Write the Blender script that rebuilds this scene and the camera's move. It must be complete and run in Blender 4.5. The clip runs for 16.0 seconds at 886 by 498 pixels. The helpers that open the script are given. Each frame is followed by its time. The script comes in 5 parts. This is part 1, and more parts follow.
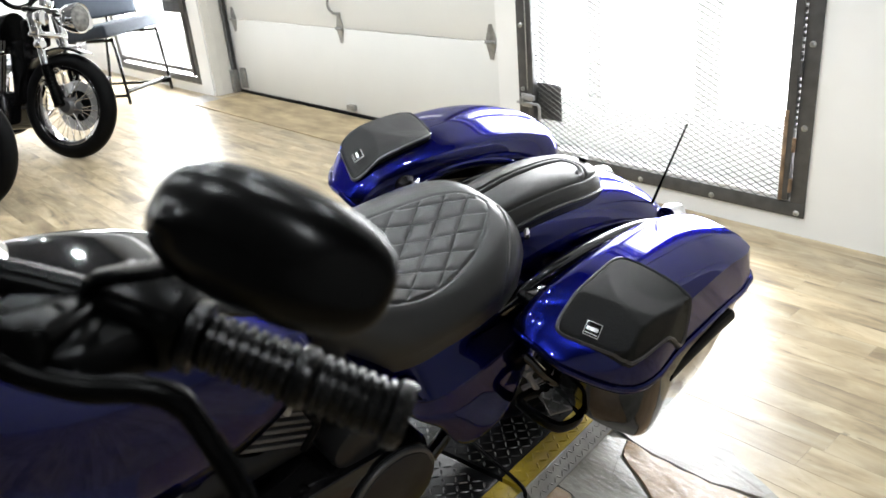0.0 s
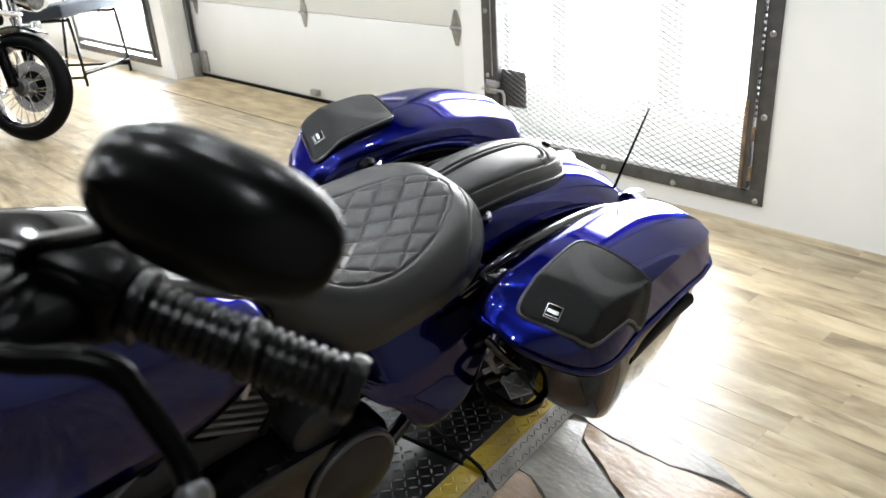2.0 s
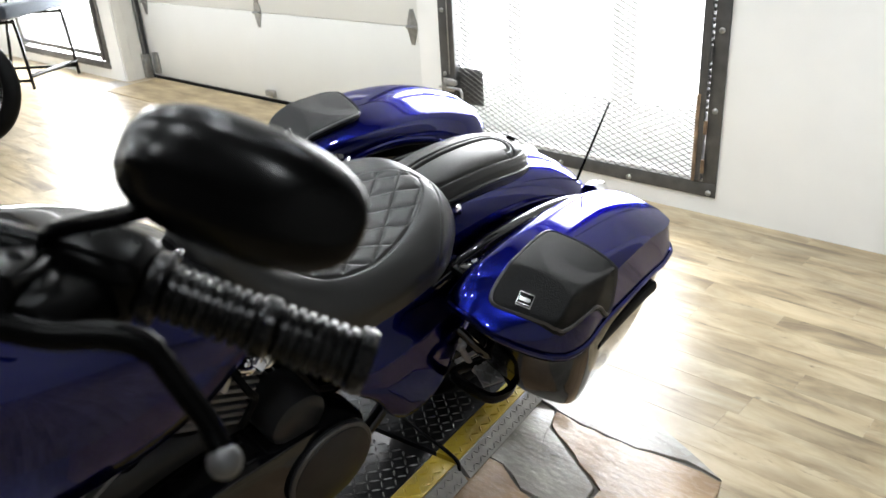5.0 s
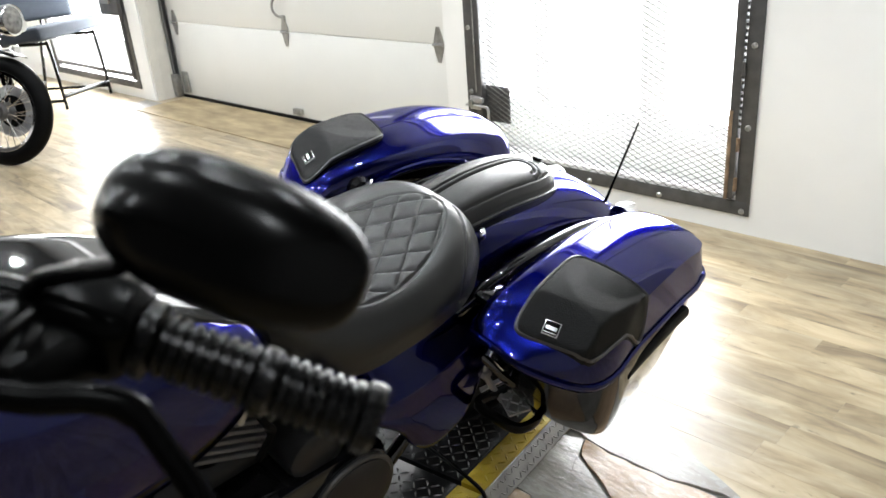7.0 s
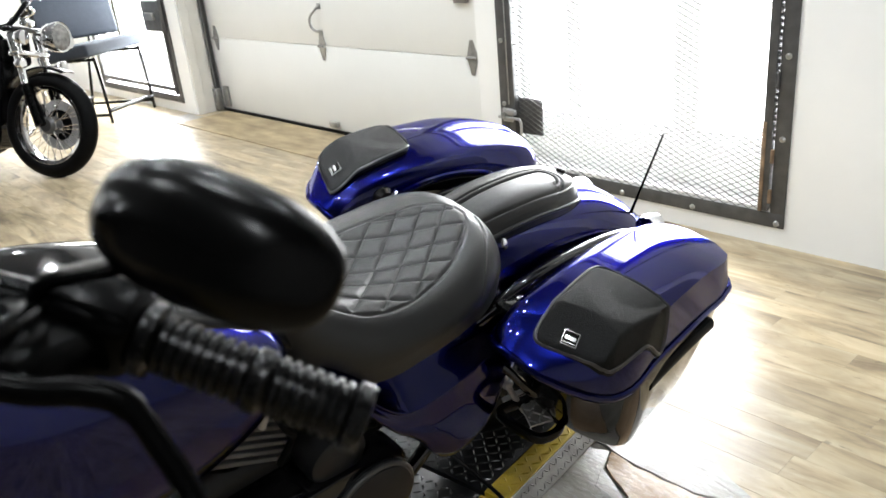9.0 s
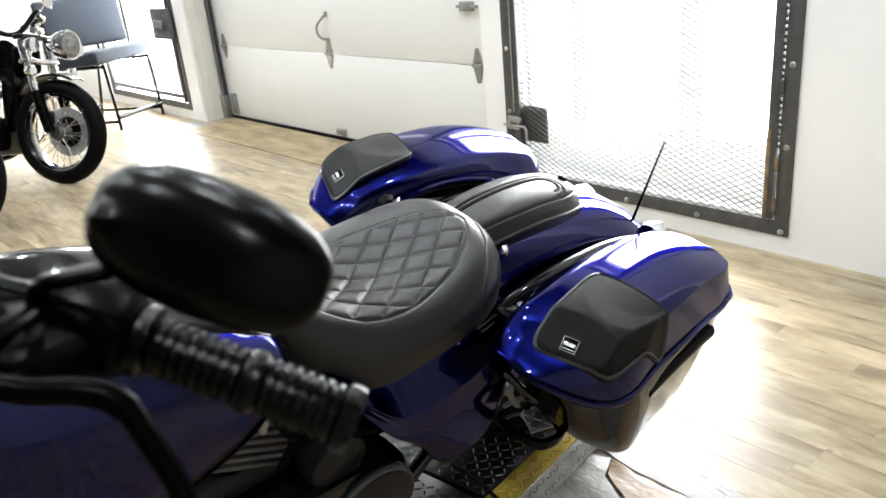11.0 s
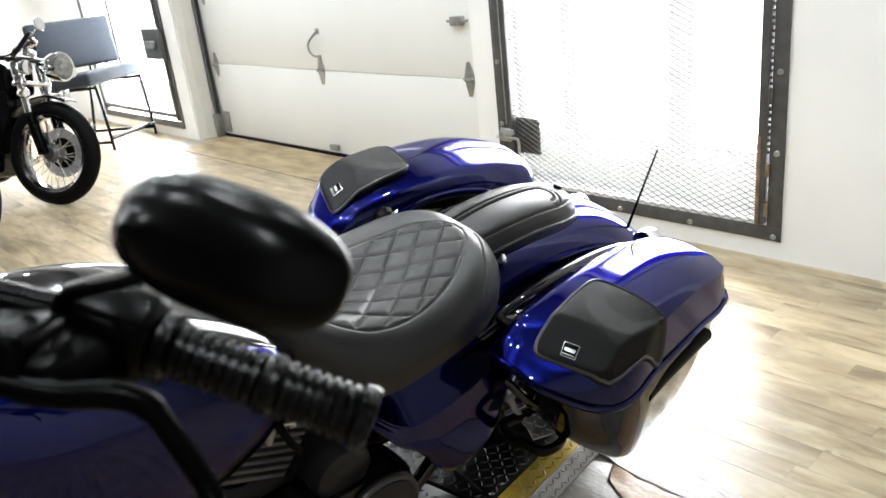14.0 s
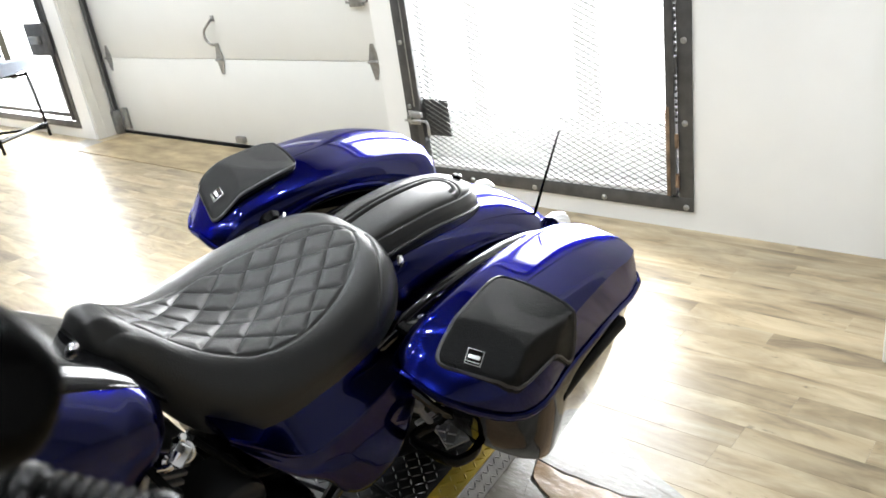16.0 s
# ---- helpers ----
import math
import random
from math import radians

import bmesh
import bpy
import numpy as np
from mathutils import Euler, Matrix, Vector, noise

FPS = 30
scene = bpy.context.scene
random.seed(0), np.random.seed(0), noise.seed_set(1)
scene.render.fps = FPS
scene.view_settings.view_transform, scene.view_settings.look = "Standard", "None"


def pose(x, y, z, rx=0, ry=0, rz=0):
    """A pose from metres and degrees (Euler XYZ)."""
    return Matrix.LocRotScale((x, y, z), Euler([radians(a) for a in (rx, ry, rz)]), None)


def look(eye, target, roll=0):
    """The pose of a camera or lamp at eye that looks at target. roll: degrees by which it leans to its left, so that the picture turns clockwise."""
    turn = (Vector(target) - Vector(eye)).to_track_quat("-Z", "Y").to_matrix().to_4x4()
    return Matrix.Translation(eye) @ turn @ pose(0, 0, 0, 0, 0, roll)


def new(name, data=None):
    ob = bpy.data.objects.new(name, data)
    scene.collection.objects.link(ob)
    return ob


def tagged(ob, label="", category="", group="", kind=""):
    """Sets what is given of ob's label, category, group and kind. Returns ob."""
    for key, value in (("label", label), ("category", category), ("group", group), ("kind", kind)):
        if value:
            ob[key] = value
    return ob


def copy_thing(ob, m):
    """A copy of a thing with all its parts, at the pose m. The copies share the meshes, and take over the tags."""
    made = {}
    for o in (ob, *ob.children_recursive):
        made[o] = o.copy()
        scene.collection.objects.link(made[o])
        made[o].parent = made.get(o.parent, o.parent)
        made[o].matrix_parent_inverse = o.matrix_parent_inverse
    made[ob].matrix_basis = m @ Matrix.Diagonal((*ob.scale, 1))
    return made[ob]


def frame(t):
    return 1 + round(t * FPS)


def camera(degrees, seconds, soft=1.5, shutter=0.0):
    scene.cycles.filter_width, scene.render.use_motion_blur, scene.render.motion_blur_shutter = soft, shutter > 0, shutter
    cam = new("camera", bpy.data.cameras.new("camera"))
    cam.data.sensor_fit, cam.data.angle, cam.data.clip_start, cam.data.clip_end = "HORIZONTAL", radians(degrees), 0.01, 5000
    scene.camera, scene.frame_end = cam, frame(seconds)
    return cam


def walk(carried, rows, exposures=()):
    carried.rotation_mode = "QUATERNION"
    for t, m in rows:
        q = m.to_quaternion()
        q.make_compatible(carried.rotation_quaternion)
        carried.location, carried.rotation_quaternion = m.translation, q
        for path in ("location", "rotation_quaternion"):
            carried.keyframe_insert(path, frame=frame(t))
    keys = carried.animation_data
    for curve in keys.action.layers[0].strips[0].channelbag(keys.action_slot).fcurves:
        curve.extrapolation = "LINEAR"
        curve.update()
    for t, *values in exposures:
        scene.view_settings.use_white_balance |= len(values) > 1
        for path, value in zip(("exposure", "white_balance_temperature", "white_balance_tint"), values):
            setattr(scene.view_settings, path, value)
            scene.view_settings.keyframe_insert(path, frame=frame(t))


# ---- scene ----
cam = camera(58.6, 16.0)
cam.data.dof.use_dof, cam.data.dof.focus_distance, cam.data.dof.aperture_fstop = True, 2.2, 6.5
PATH = [
    (0, (0.113, 0.500, 1.315), (-1.427, 1.793, 0.432), -5.3),
    (0.5, (0.105, 0.514, 1.310), (-1.392, 1.858, 0.433), -4.8),
    (1, (0.105, 0.508, 1.310), (-1.374, 1.874, 0.437), -4.4),
    (1.5, (0.108, 0.514, 1.304), (-1.365, 1.875, 0.412), -4.7),
    (2, (0.113, 0.509, 1.298), (-1.352, 1.861, 0.381), -3.9),
    (2.5, (0.116, 0.509, 1.298), (-1.342, 1.862, 0.371), -3.8),
    (3, (0.121, 0.509, 1.300), (-1.348, 1.877, 0.412), -3.6),
    (3.5, (0.120, 0.510, 1.302), (-1.342, 1.882, 0.406), -4.0),
    (4, (0.116, 0.509, 1.300), (-1.330, 1.885, 0.388), -3.6),
    (6.3, (0.110, 0.393, 1.296), (-1.193, 1.902, 0.378), -4.7),
    (6.5, (0.100, 0.419, 1.294), (-1.270, 1.877, 0.391), -4.3),
    (7, (0.088, 0.502, 1.299), (-1.355, 1.902, 0.418), -4.6),
    (7.5, (0.086, 0.519, 1.298), (-1.420, 1.857, 0.427), -5.1),
    (8, (0.105, 0.515, 1.304), (-1.423, 1.848, 0.465), -5.4),
    (8.5, (0.120, 0.512, 1.304), (-1.399, 1.855, 0.463), -5.4),
    (9, (0.125, 0.514, 1.299), (-1.401, 1.847, 0.459), -5.5),
    (11.5, (0.145, 0.516, 1.303), (-1.405, 1.839, 0.487), -5.6),
    (12, (0.146, 0.515, 1.306), (-1.406, 1.837, 0.494), -5.8),
    (12.5, (0.146, 0.514, 1.304), (-1.408, 1.833, 0.489), -5.4),
    (13, (0.149, 0.511, 1.299), (-1.406, 1.835, 0.494), -5.7),
    (13.5, (0.151, 0.500, 1.305), (-1.409, 1.830, 0.523), -6.4),
    (14, (0.150, 0.493, 1.302), (-1.392, 1.844, 0.516), -6.5),
    (14.5, (0.149, 0.488, 1.296), (-1.355, 1.870, 0.494), -6.8),
    (15, (0.159, 0.471, 1.294), (-1.269, 1.933, 0.493), -8.0),
    (15.5, (0.147, 0.459, 1.298), (-1.176, 1.997, 0.462), -9.0),
    (16, (0.110, 0.632, 1.287), (-1.282, 2.095, 0.426), -8.5),
]
walk(cam, [(t, look(eye, target, roll)) for t, eye, target, roll in PATH])

# ---- world, sun and large lights ----
world = bpy.data.worlds.new("sky")
world.use_nodes = True
scene.world = world
wn = world.node_tree.nodes
sky = wn.new("ShaderNodeTexSky")
sky.sky_type, sky.sun_disc = "NISHITA", False
sky.sun_elevation, sky.sun_rotation = radians(40), radians(20)
world.node_tree.links.new(sky.outputs[0], wn["Background"].inputs[0])
wn["Background"].inputs[1].default_value = 0.12
scene.view_settings.exposure = 0.0


def area_lamp(name, m, w, h, watts, color=(1, 1, 1)):
    d = bpy.data.lights.new(name, "AREA")
    d.shape, d.size, d.size_y, d.energy, d.color = "RECTANGLE", w, h, watts, color
    ob = new(name, d)
    ob.matrix_world = m
    return ob


# daylight that enters through the two glazed doorways
area_lamp("doorway_daylight", pose(-1.855, 3.60, 1.22, -90, 0, 0), 1.30, 2.1, 215, (0.95, 0.98, 1.0))
area_lamp("doorway_daylight", pose(-7.10, 3.60, 1.22, -90, 0, 0), 1.55, 2.1, 400, (0.95, 0.98, 1.0))

# ---- materials ----


def mat(name, color, rough=0.5, metal=0.0, vary=0.12, scale=8.0, bump=0.0, bscale=60.0, coat=0.0, tone=None, spec=0.5, stretch=(1, 1, 1), island=0.0):
    m = bpy.data.materials.new(name)
    m.use_nodes = True
    nt = m.node_tree
    b = nt.nodes["Principled BSDF"]
    tex = nt.nodes.new("ShaderNodeTexCoord")
    mp = nt.nodes.new("ShaderNodeMapping")
    mp.inputs["Scale"].default_value = stretch
    nt.links.new(tex.outputs["Object"], mp.inputs[0])
    n1 = nt.nodes.new("ShaderNodeTexNoise")
    n1.inputs["Scale"].default_value, n1.inputs["Detail"].default_value = scale, 5
    nt.links.new(mp.outputs[0], n1.inputs["Vector"])
    ramp = nt.nodes.new("ShaderNodeMapRange")
    ramp.inputs["From Min"].default_value, ramp.inputs["From Max"].default_value = 0.3, 0.7
    nt.links.new(n1.outputs["Fac"], ramp.inputs["Value"])
    mix = nt.nodes.new("ShaderNodeMix")
    mix.data_type = "RGBA"
    c2 = tone or tuple(c * (1 - vary) for c in color)
    mix.inputs["A"].default_value, mix.inputs["B"].default_value = (*color, 1), (*c2, 1)
    nt.links.new(ramp.outputs[0], mix.inputs["Factor"])
    nt.links.new(mix.outputs["Result"], b.inputs["Base Color"])
    n2 = nt.nodes.new("ShaderNodeTexNoise")
    n2.inputs["Scale"].default_value, n2.inputs["Detail"].default_value = bscale, 4
    nt.links.new(mp.outputs[0], n2.inputs["Vector"])
    rr = nt.nodes.new("ShaderNodeMapRange")
    rr.inputs["To Min"].default_value, rr.inputs["To Max"].default_value = rough * 0.85, min(1, rough * 1.15)
    nt.links.new(n2.outputs["Fac"], rr.inputs["Value"])
    nt.links.new(rr.outputs[0], b.inputs["Roughness"])
    if bump:
        bp = nt.nodes.new("ShaderNodeBump")
        bp.inputs["Strength"].default_value, bp.inputs["Distance"].default_value = bump, 0.002
        nt.links.new(n2.outputs["Fac"], bp.inputs["Height"])
        nt.links.new(bp.outputs[0], b.inputs["Normal"])
    b.inputs["Metallic"].default_value = metal
    b.inputs["Coat Weight"].default_value = coat
    b.inputs["Coat Roughness"].default_value = 0.03
    b.inputs["Specular IOR Level"].default_value = spec
    return m


def wood_mat(name, joined=False):
    m = bpy.data.materials.new(name)
    m.use_nodes = True
    nt = m.node_tree
    N, K = nt.nodes.new, nt.links.new
    b = nt.nodes["Principled BSDF"]
    tex, info = N("ShaderNodeTexCoord"), N("ShaderNodeObjectInfo")
    shift = N("ShaderNodeVectorMath")
    shift.operation = "MULTIPLY_ADD"
    geo = N("ShaderNodeNewGeometry")
    chance = geo.outputs["Random Per Island"] if joined else info.outputs["Random"]
    K(chance, shift.inputs[0])
    shift.inputs[1].default_value = (37, 91, 13)
    K(tex.outputs["Object"], shift.inputs[2])

    def noise_at(sx, sy, detail, rough, dist):
        mp = N("ShaderNodeMapping")
        mp.inputs["Scale"].default_value = (sx, sy, 1)
        K(shift.outputs[0], mp.inputs[0])
        n = N("ShaderNodeTexNoise")
        n.inputs["Scale"].default_value, n.inputs["Detail"].default_value = 1, detail
        n.inputs["Roughness"].default_value, n.inputs["Distortion"].default_value = rough, dist
        K(mp.outputs[0], n.inputs["Vector"])
        return n.outputs["Fac"]

    streak, blotch, fine = noise_at(1.9, 10, 5, 0.60, 1.0), noise_at(3.4, 8, 4, 0.6, 0.6), noise_at(9, 220, 3, 0.6, 0.0)
    r1 = N("ShaderNodeValToRGB")
    e = r1.color_ramp.elements
    e[0].position, e[0].color = 0.30, (0.185, 0.145, 0.095, 1)
    e[1].position, e[1].color = 0.66, (0.530, 0.450, 0.310, 1)
    mid = e.new(0.46)
    mid.color = (0.405, 0.320, 0.198, 1)
    K(streak, r1.inputs[0])
    r2 = N("ShaderNodeValToRGB")
    e = r2.color_ramp.elements
    e[0].position, e[0].color = 0.36, (0.62, 0.60, 0.58, 1)
    e[1].position, e[1].color = 0.62, (1, 1, 1, 1)
    K(blotch, r2.inputs[0])
    mx = N("ShaderNodeMix")
    mx.data_type, mx.blend_type = "RGBA", "MULTIPLY"
    mx.inputs["Factor"].default_value = 0.9
    K(r1.outputs[0], mx.inputs["A"]), K(r2.outputs[0], mx.inputs["B"])
    spot = N("ShaderNodeMapRange")
    spot.inputs["From Min"].default_value, spot.inputs["From Max"].default_value = 0.66, 0.74
    spot.inputs["To Min"].default_value, spot.inputs["To Max"].default_value = 1.0, 0.55
    K(noise_at(11, 30, 3, 0.6, 0.5), spot.inputs["Value"])
    knots = N("ShaderNodeMix")
    knots.data_type, knots.blend_type = "RGBA", "MULTIPLY"
    knots.inputs["Factor"].default_value = 1.0
    K(mx.outputs["Result"], knots.inputs["A"]), K(spot.outputs[0], knots.inputs["B"])
    hsv = N("ShaderNodeHueSaturation")
    hsv.inputs["Saturation"].default_value = 1.0
    val = N("ShaderNodeMapRange")
    val.inputs["To Min"].default_value, val.inputs["To Max"].default_value = 0.88, 1.12
    K(chance, val.inputs["Value"])
    K(val.outputs[0], hsv.inputs["Value"])
    K(knots.outputs["Result"], hsv.inputs["Color"])
    K(hsv.outputs[0], b.inputs["Base Color"])
    rr = N("ShaderNodeMapRange")
    rr.inputs["To Min"].default_value, rr.inputs["To Max"].default_value = 0.26, 0.42
    K(blotch, rr.inputs["Value"]), K(rr.outputs[0], b.inputs["Roughness"])
    bp = N("ShaderNodeBump")
    bp.inputs["Strength"].default_value, bp.inputs["Distance"].default_value = 0.12, 0.001
    K(fine, bp.inputs["Height"]), K(bp.outputs[0], b.inputs["Normal"])
    return m


def slate_mat(name, dark, light):
    m = mat(name, light, 0.27, vary=0.4, scale=5, bump=0.5, bscale=34, tone=dark, stretch=(1, 2.6, 1))
    return m


def flake_mat(name, color, deep):
    """Dark blue metallic paint with fine flake under a clear coat."""
    m = mat(name, color, 0.24, 1.0, spec=0.3, scale=3.0, tone=deep, bscale=1400, bump=0.02, coat=0.68)
    b = m.node_tree.nodes["Principled BSDF"]
    b.inputs["Coat Roughness"].default_value = 0.012
    b.inputs["Coat IOR"].default_value = 1.5
    b.inputs["Specular Tint"].default_value = (0.10, 0.15, 0.60, 1)
    return m


def glow_mat(name, color, strength):
    m = bpy.data.materials.new(name)
    m.use_nodes = True
    b = m.node_tree.nodes["Principled BSDF"]
    b.inputs["Base Color"].default_value = (*color, 1)
    b.inputs["Emission Color"].default_value = (*color, 1)
    b.inputs["Emission Strength"].default_value = strength
    return m


WALL = mat("white_wall_paint", (0.87, 0.87, 0.855), 0.55, vary=0.04, scale=2.2, bump=0.25, bscale=90, tone=(0.81, 0.81, 0.80))
REVEAL = mat("cream_painted_brick", (0.72, 0.70, 0.65), 0.6, vary=0.1, scale=5, bump=0.4, bscale=60)
CEIL = mat("dark_grey_ceiling", (0.10, 0.10, 0.105), 0.8, vary=0.1, bump=0.2)


def backlit_mat(name):
    """White door frame; a translucent share is added so its room side glows."""
    m = bpy.data.materials.new(name)
    m.use_nodes = True
    nt = m.node_tree
    nt.nodes.remove(nt.nodes["Principled BSDF"])
    d, t, a, n = (nt.nodes.new(k) for k in ("ShaderNodeBsdfDiffuse", "ShaderNodeBsdfTranslucent", "ShaderNodeAddShader", "ShaderNodeTexNoise"))
    r = nt.nodes.new("ShaderNodeMapRange")
    n.inputs["Scale"].default_value = 3
    r.inputs["To Min"].default_value, r.inputs["To Max"].default_value = 0.68, 0.78
    nt.links.new(n.outputs["Fac"], r.inputs["Value"])
    nt.links.new(r.outputs[0], d.inputs["Color"])
    t.inputs["Color"].default_value = (0.14, 0.14, 0.137, 1)
    nt.links.new(d.outputs[0], a.inputs[0])
    nt.links.new(t.outputs[0], a.inputs[1])
    nt.links.new(a.outputs[0], nt.nodes["Material Output"].inputs[0])
    return m


BACKLIT_WHITE = backlit_mat("backlit_white_frame")
DOORW = mat("white_enamelled_steel", (0.80, 0.80, 0.775), 0.38, vary=0.03, scale=3, bump=0.12, bscale=140)
GALV = mat("galvanised_steel", (0.42, 0.42, 0.41), 0.42, 0.85, vary=0.3, scale=30, bump=0.1)
IRON = mat("dark_painted_iron", (0.095, 0.095, 0.097), 0.5, 0.25, vary=0.35, scale=18, bump=0.3, bscale=120)
MESHM = mat("expanded_steel_mesh", (0.13, 0.13, 0.128), 0.55, 0.35, vary=0.4, scale=12, tone=(0.08, 0.08, 0.08))
RUSTY = mat("rusty_iron", (0.30, 0.20, 0.125), 0.7, 0.2, vary=0.5, scale=25, bump=0.5, tone=(0.13, 0.09, 0.06))
RUBBER = mat("black_rubber", (0.0025, 0.0025, 0.0027), 0.5, spec=0.07, vary=0.3, scale=20, bump=0.25, bscale=180)
PLASTIC = mat("satin_black_plastic", (0.0018, 0.0018, 0.002), 0.22, spec=0.16, vary=0.3, scale=20, bump=0.06, bscale=300)
GLOSSB = mat("gloss_black_paint", (0.003, 0.003, 0.0035), 0.10, vary=0.2, coat=0.25, spec=0.4)
CHROME = mat("chrome", (0.80, 0.80, 0.82), 0.08, 1.0, vary=0.05)
ALU = mat("cast_aluminium", (0.48, 0.48, 0.49), 0.32, 0.65, vary=0.25, scale=16, bump=0.15)
ENGB = mat("black_engine_paint", (0.016, 0.016, 0.017), 0.30, 0.0, vary=0.3, scale=16, bump=0.10, spec=0.22)
DKALU = mat("grey_engine_paint", (0.085, 0.085, 0.087), 0.36, 0.5, vary=0.3, scale=16, bump=0.15)
BLUE = flake_mat("metallic_blue_paint", (0.0024, 0.0046, 0.074), (0.0019, 0.0036, 0.058))
LEATHER = mat("black_leather", (0.0080, 0.0079, 0.0078), 0.33, spec=0.48, vary=0.2, scale=14, bump=0.35, bscale=420)
PADL = mat("smooth_black_leather", (0.0065, 0.0064, 0.0063), 0.36, spec=0.5, vary=0.2, scale=14, bump=0.25, bscale=420)
STITCH = mat("grey_thread", (0.10, 0.10, 0.10), 0.8)
GRILLE = mat("black_grille_cloth", (0.0045, 0.0045, 0.0047), 0.5, spec=0.16, vary=0.6, scale=380, bump=1.0, bscale=480)
SILVER = mat("silver_badge", (0.75, 0.75, 0.75), 0.25, 0.7, vary=0.1)
YELLOW = mat("worn_yellow_paint", (0.60, 0.43, 0.028), 0.42, vary=0.4, scale=14, bump=0.2, bscale=150, tone=(0.42, 0.29, 0.02))
DECK = mat("black_painted_plate", (0.022, 0.022, 0.024), 0.30, 0.3, vary=0.4, scale=16, bump=0.2, bscale=150)
PLATE = mat("bare_tread_plate", (0.42, 0.41, 0.395), 0.34, 0.5, vary=0.35, scale=18, bump=0.2, bscale=150)
WOOD = wood_mat("oak_laminate")
WOODFAR = wood_mat("oak_laminate_far", True)
MATW = mat("worn_brown_threshold", (0.46, 0.36, 0.21), 0.55, vary=0.25, scale=4, bump=0.3, bscale=90, tone=(0.22, 0.165, 0.095), stretch=(1, 3, 1))
SLATE_G = slate_mat("grey_slate", (0.22, 0.205, 0.18), (0.42, 0.40, 0.36))
SLATE_B = slate_mat("rust_brown_slate", (0.33, 0.225, 0.14), (0.50, 0.355, 0.225))
GROUT = mat("dark_grout", (0.17, 0.155, 0.13), 0.85, vary=0.3, bump=0.4)
FABRIC = mat("blue_grey_fabric", (0.014, 0.020, 0.031), 0.85, vary=0.2, scale=40, bump=0.6, bscale=500)
LAMPG = mat("headlamp_glass", (0.34, 0.34, 0.34), 0.12, 0.5, vary=0.6, scale=40, bump=0.4, bscale=60)
MIRRORB = mat("satin_black_mirror_shell", (0.0012, 0.0012, 0.0012), 0.26, spec=0.035, vary=0.3, scale=20)
SHELL = mat("satin_black_mirror_back", (0.0012, 0.0012, 0.0012), 0.24, spec=0.09, vary=0.3, scale=20)
GRIPM = mat("worn_grip_rubber", (0.0035, 0.0035, 0.0037), 0.28, spec=0.16, vary=0.3, scale=30, bump=0.04, bscale=400)
FINM = mat("grey_fin_metal", (0.16, 0.16, 0.162), 0.40, 0.4, vary=0.3, scale=20, bump=0.1)
# worn deck lugs, lightened so that their glints sit in the colour
LUGM = mat("worn_glint_lugs", (0.20, 0.20, 0.205), 0.25, 0.6, vary=0.5, scale=40)
SUBFLOOR = mat("dark_joint", (0.30, 0.24, 0.165), 0.8)
OUTSIDE = glow_mat("overcast_glare", (1.0, 1.0, 1.0), 4.0)
# greys of two unseen walls, chosen for what the motorcycle reflects
EASTW = mat("pale_grey_wall", (0.48, 0.48, 0.475), 0.6, vary=0.1, scale=3, bump=0.2)
DARKW = mat("plain_grey_wall", (0.10, 0.10, 0.098), 0.6, vary=0.3, scale=3, bump=0.2)
TUBE = glow_mat("fluorescent_tube", (1.0, 0.985, 0.95), 9.0)

# ---- mesh helpers ----


def part(name, bm, material, parent=None, label="", smooth=True):
    me = bpy.data.meshes.new(name)
    bmesh.ops.recalc_face_normals(bm, faces=bm.faces)
    bm.to_mesh(me)
    bm.free()
    me.materials.append(material)
    if smooth:
        for p in me.polygons:
            p.use_smooth = True
        me.set_sharp_from_angle(angle=radians(35))
    ob = new(name, me)
    ob.parent = parent
    if label:
        ob["label"] = label
    return ob


def empty(name, m, label, category, group="", kind=""):
    ob = new(name)
    ob.empty_display_size = 0.1
    ob.matrix_world = m
    return tagged(ob, label, category, group, kind)


def add_box(bm, x0, x1, y0, y1, z0, z1, bevel=0.0, m=None, seg=2):
    t = bmesh.new()
    bmesh.ops.create_cube(t, size=1)
    for v in t.verts:
        v.co = Vector(((x0 + x1) / 2 + v.co.x * (x1 - x0), (y0 + y1) / 2 + v.co.y * (y1 - y0), (z0 + z1) / 2 + v.co.z * (z1 - z0)))
    if bevel:
        bmesh.ops.bevel(t, geom=t.edges[:], offset=bevel, segments=seg, affect="EDGES", profile=0.5)
    if m is not None:
        bmesh.ops.transform(t, matrix=m, verts=t.verts)
    merge(bm, t)
    return bm


def merge(bm, t):
    vs = {}
    for v in t.verts:
        vs[v] = bm.verts.new(v.co)
    for f in t.faces:
        try:
            bm.faces.new([vs[v] for v in f.verts])
        except ValueError:
            pass
    t.free()
    return bm


def box(x0, x1, y0, y1, z0, z1, bevel=0.0, m=None, seg=2):
    return add_box(bmesh.new(), x0, x1, y0, y1, z0, z1, bevel, m, seg)


def spline(pts, n=8):
    """Smooth points through the given ones."""
    P = [Vector(p) for p in pts]
    if len(P) < 3 or n < 2:
        return P
    Q = [2 * P[0] - P[1], *P, 2 * P[-1] - P[-2]]
    out = []
    for i in range(1, len(Q) - 2):
        a, b, c, d = Q[i - 1:i + 3]
        for k in range(n):
            t = k / n
            out.append(0.5 * (2 * b + (c - a) * t + (2 * a - 5 * b + 4 * c - d) * t * t + (3 * b - a - 3 * c + d) * t ** 3))
    return [*out, P[-1]]


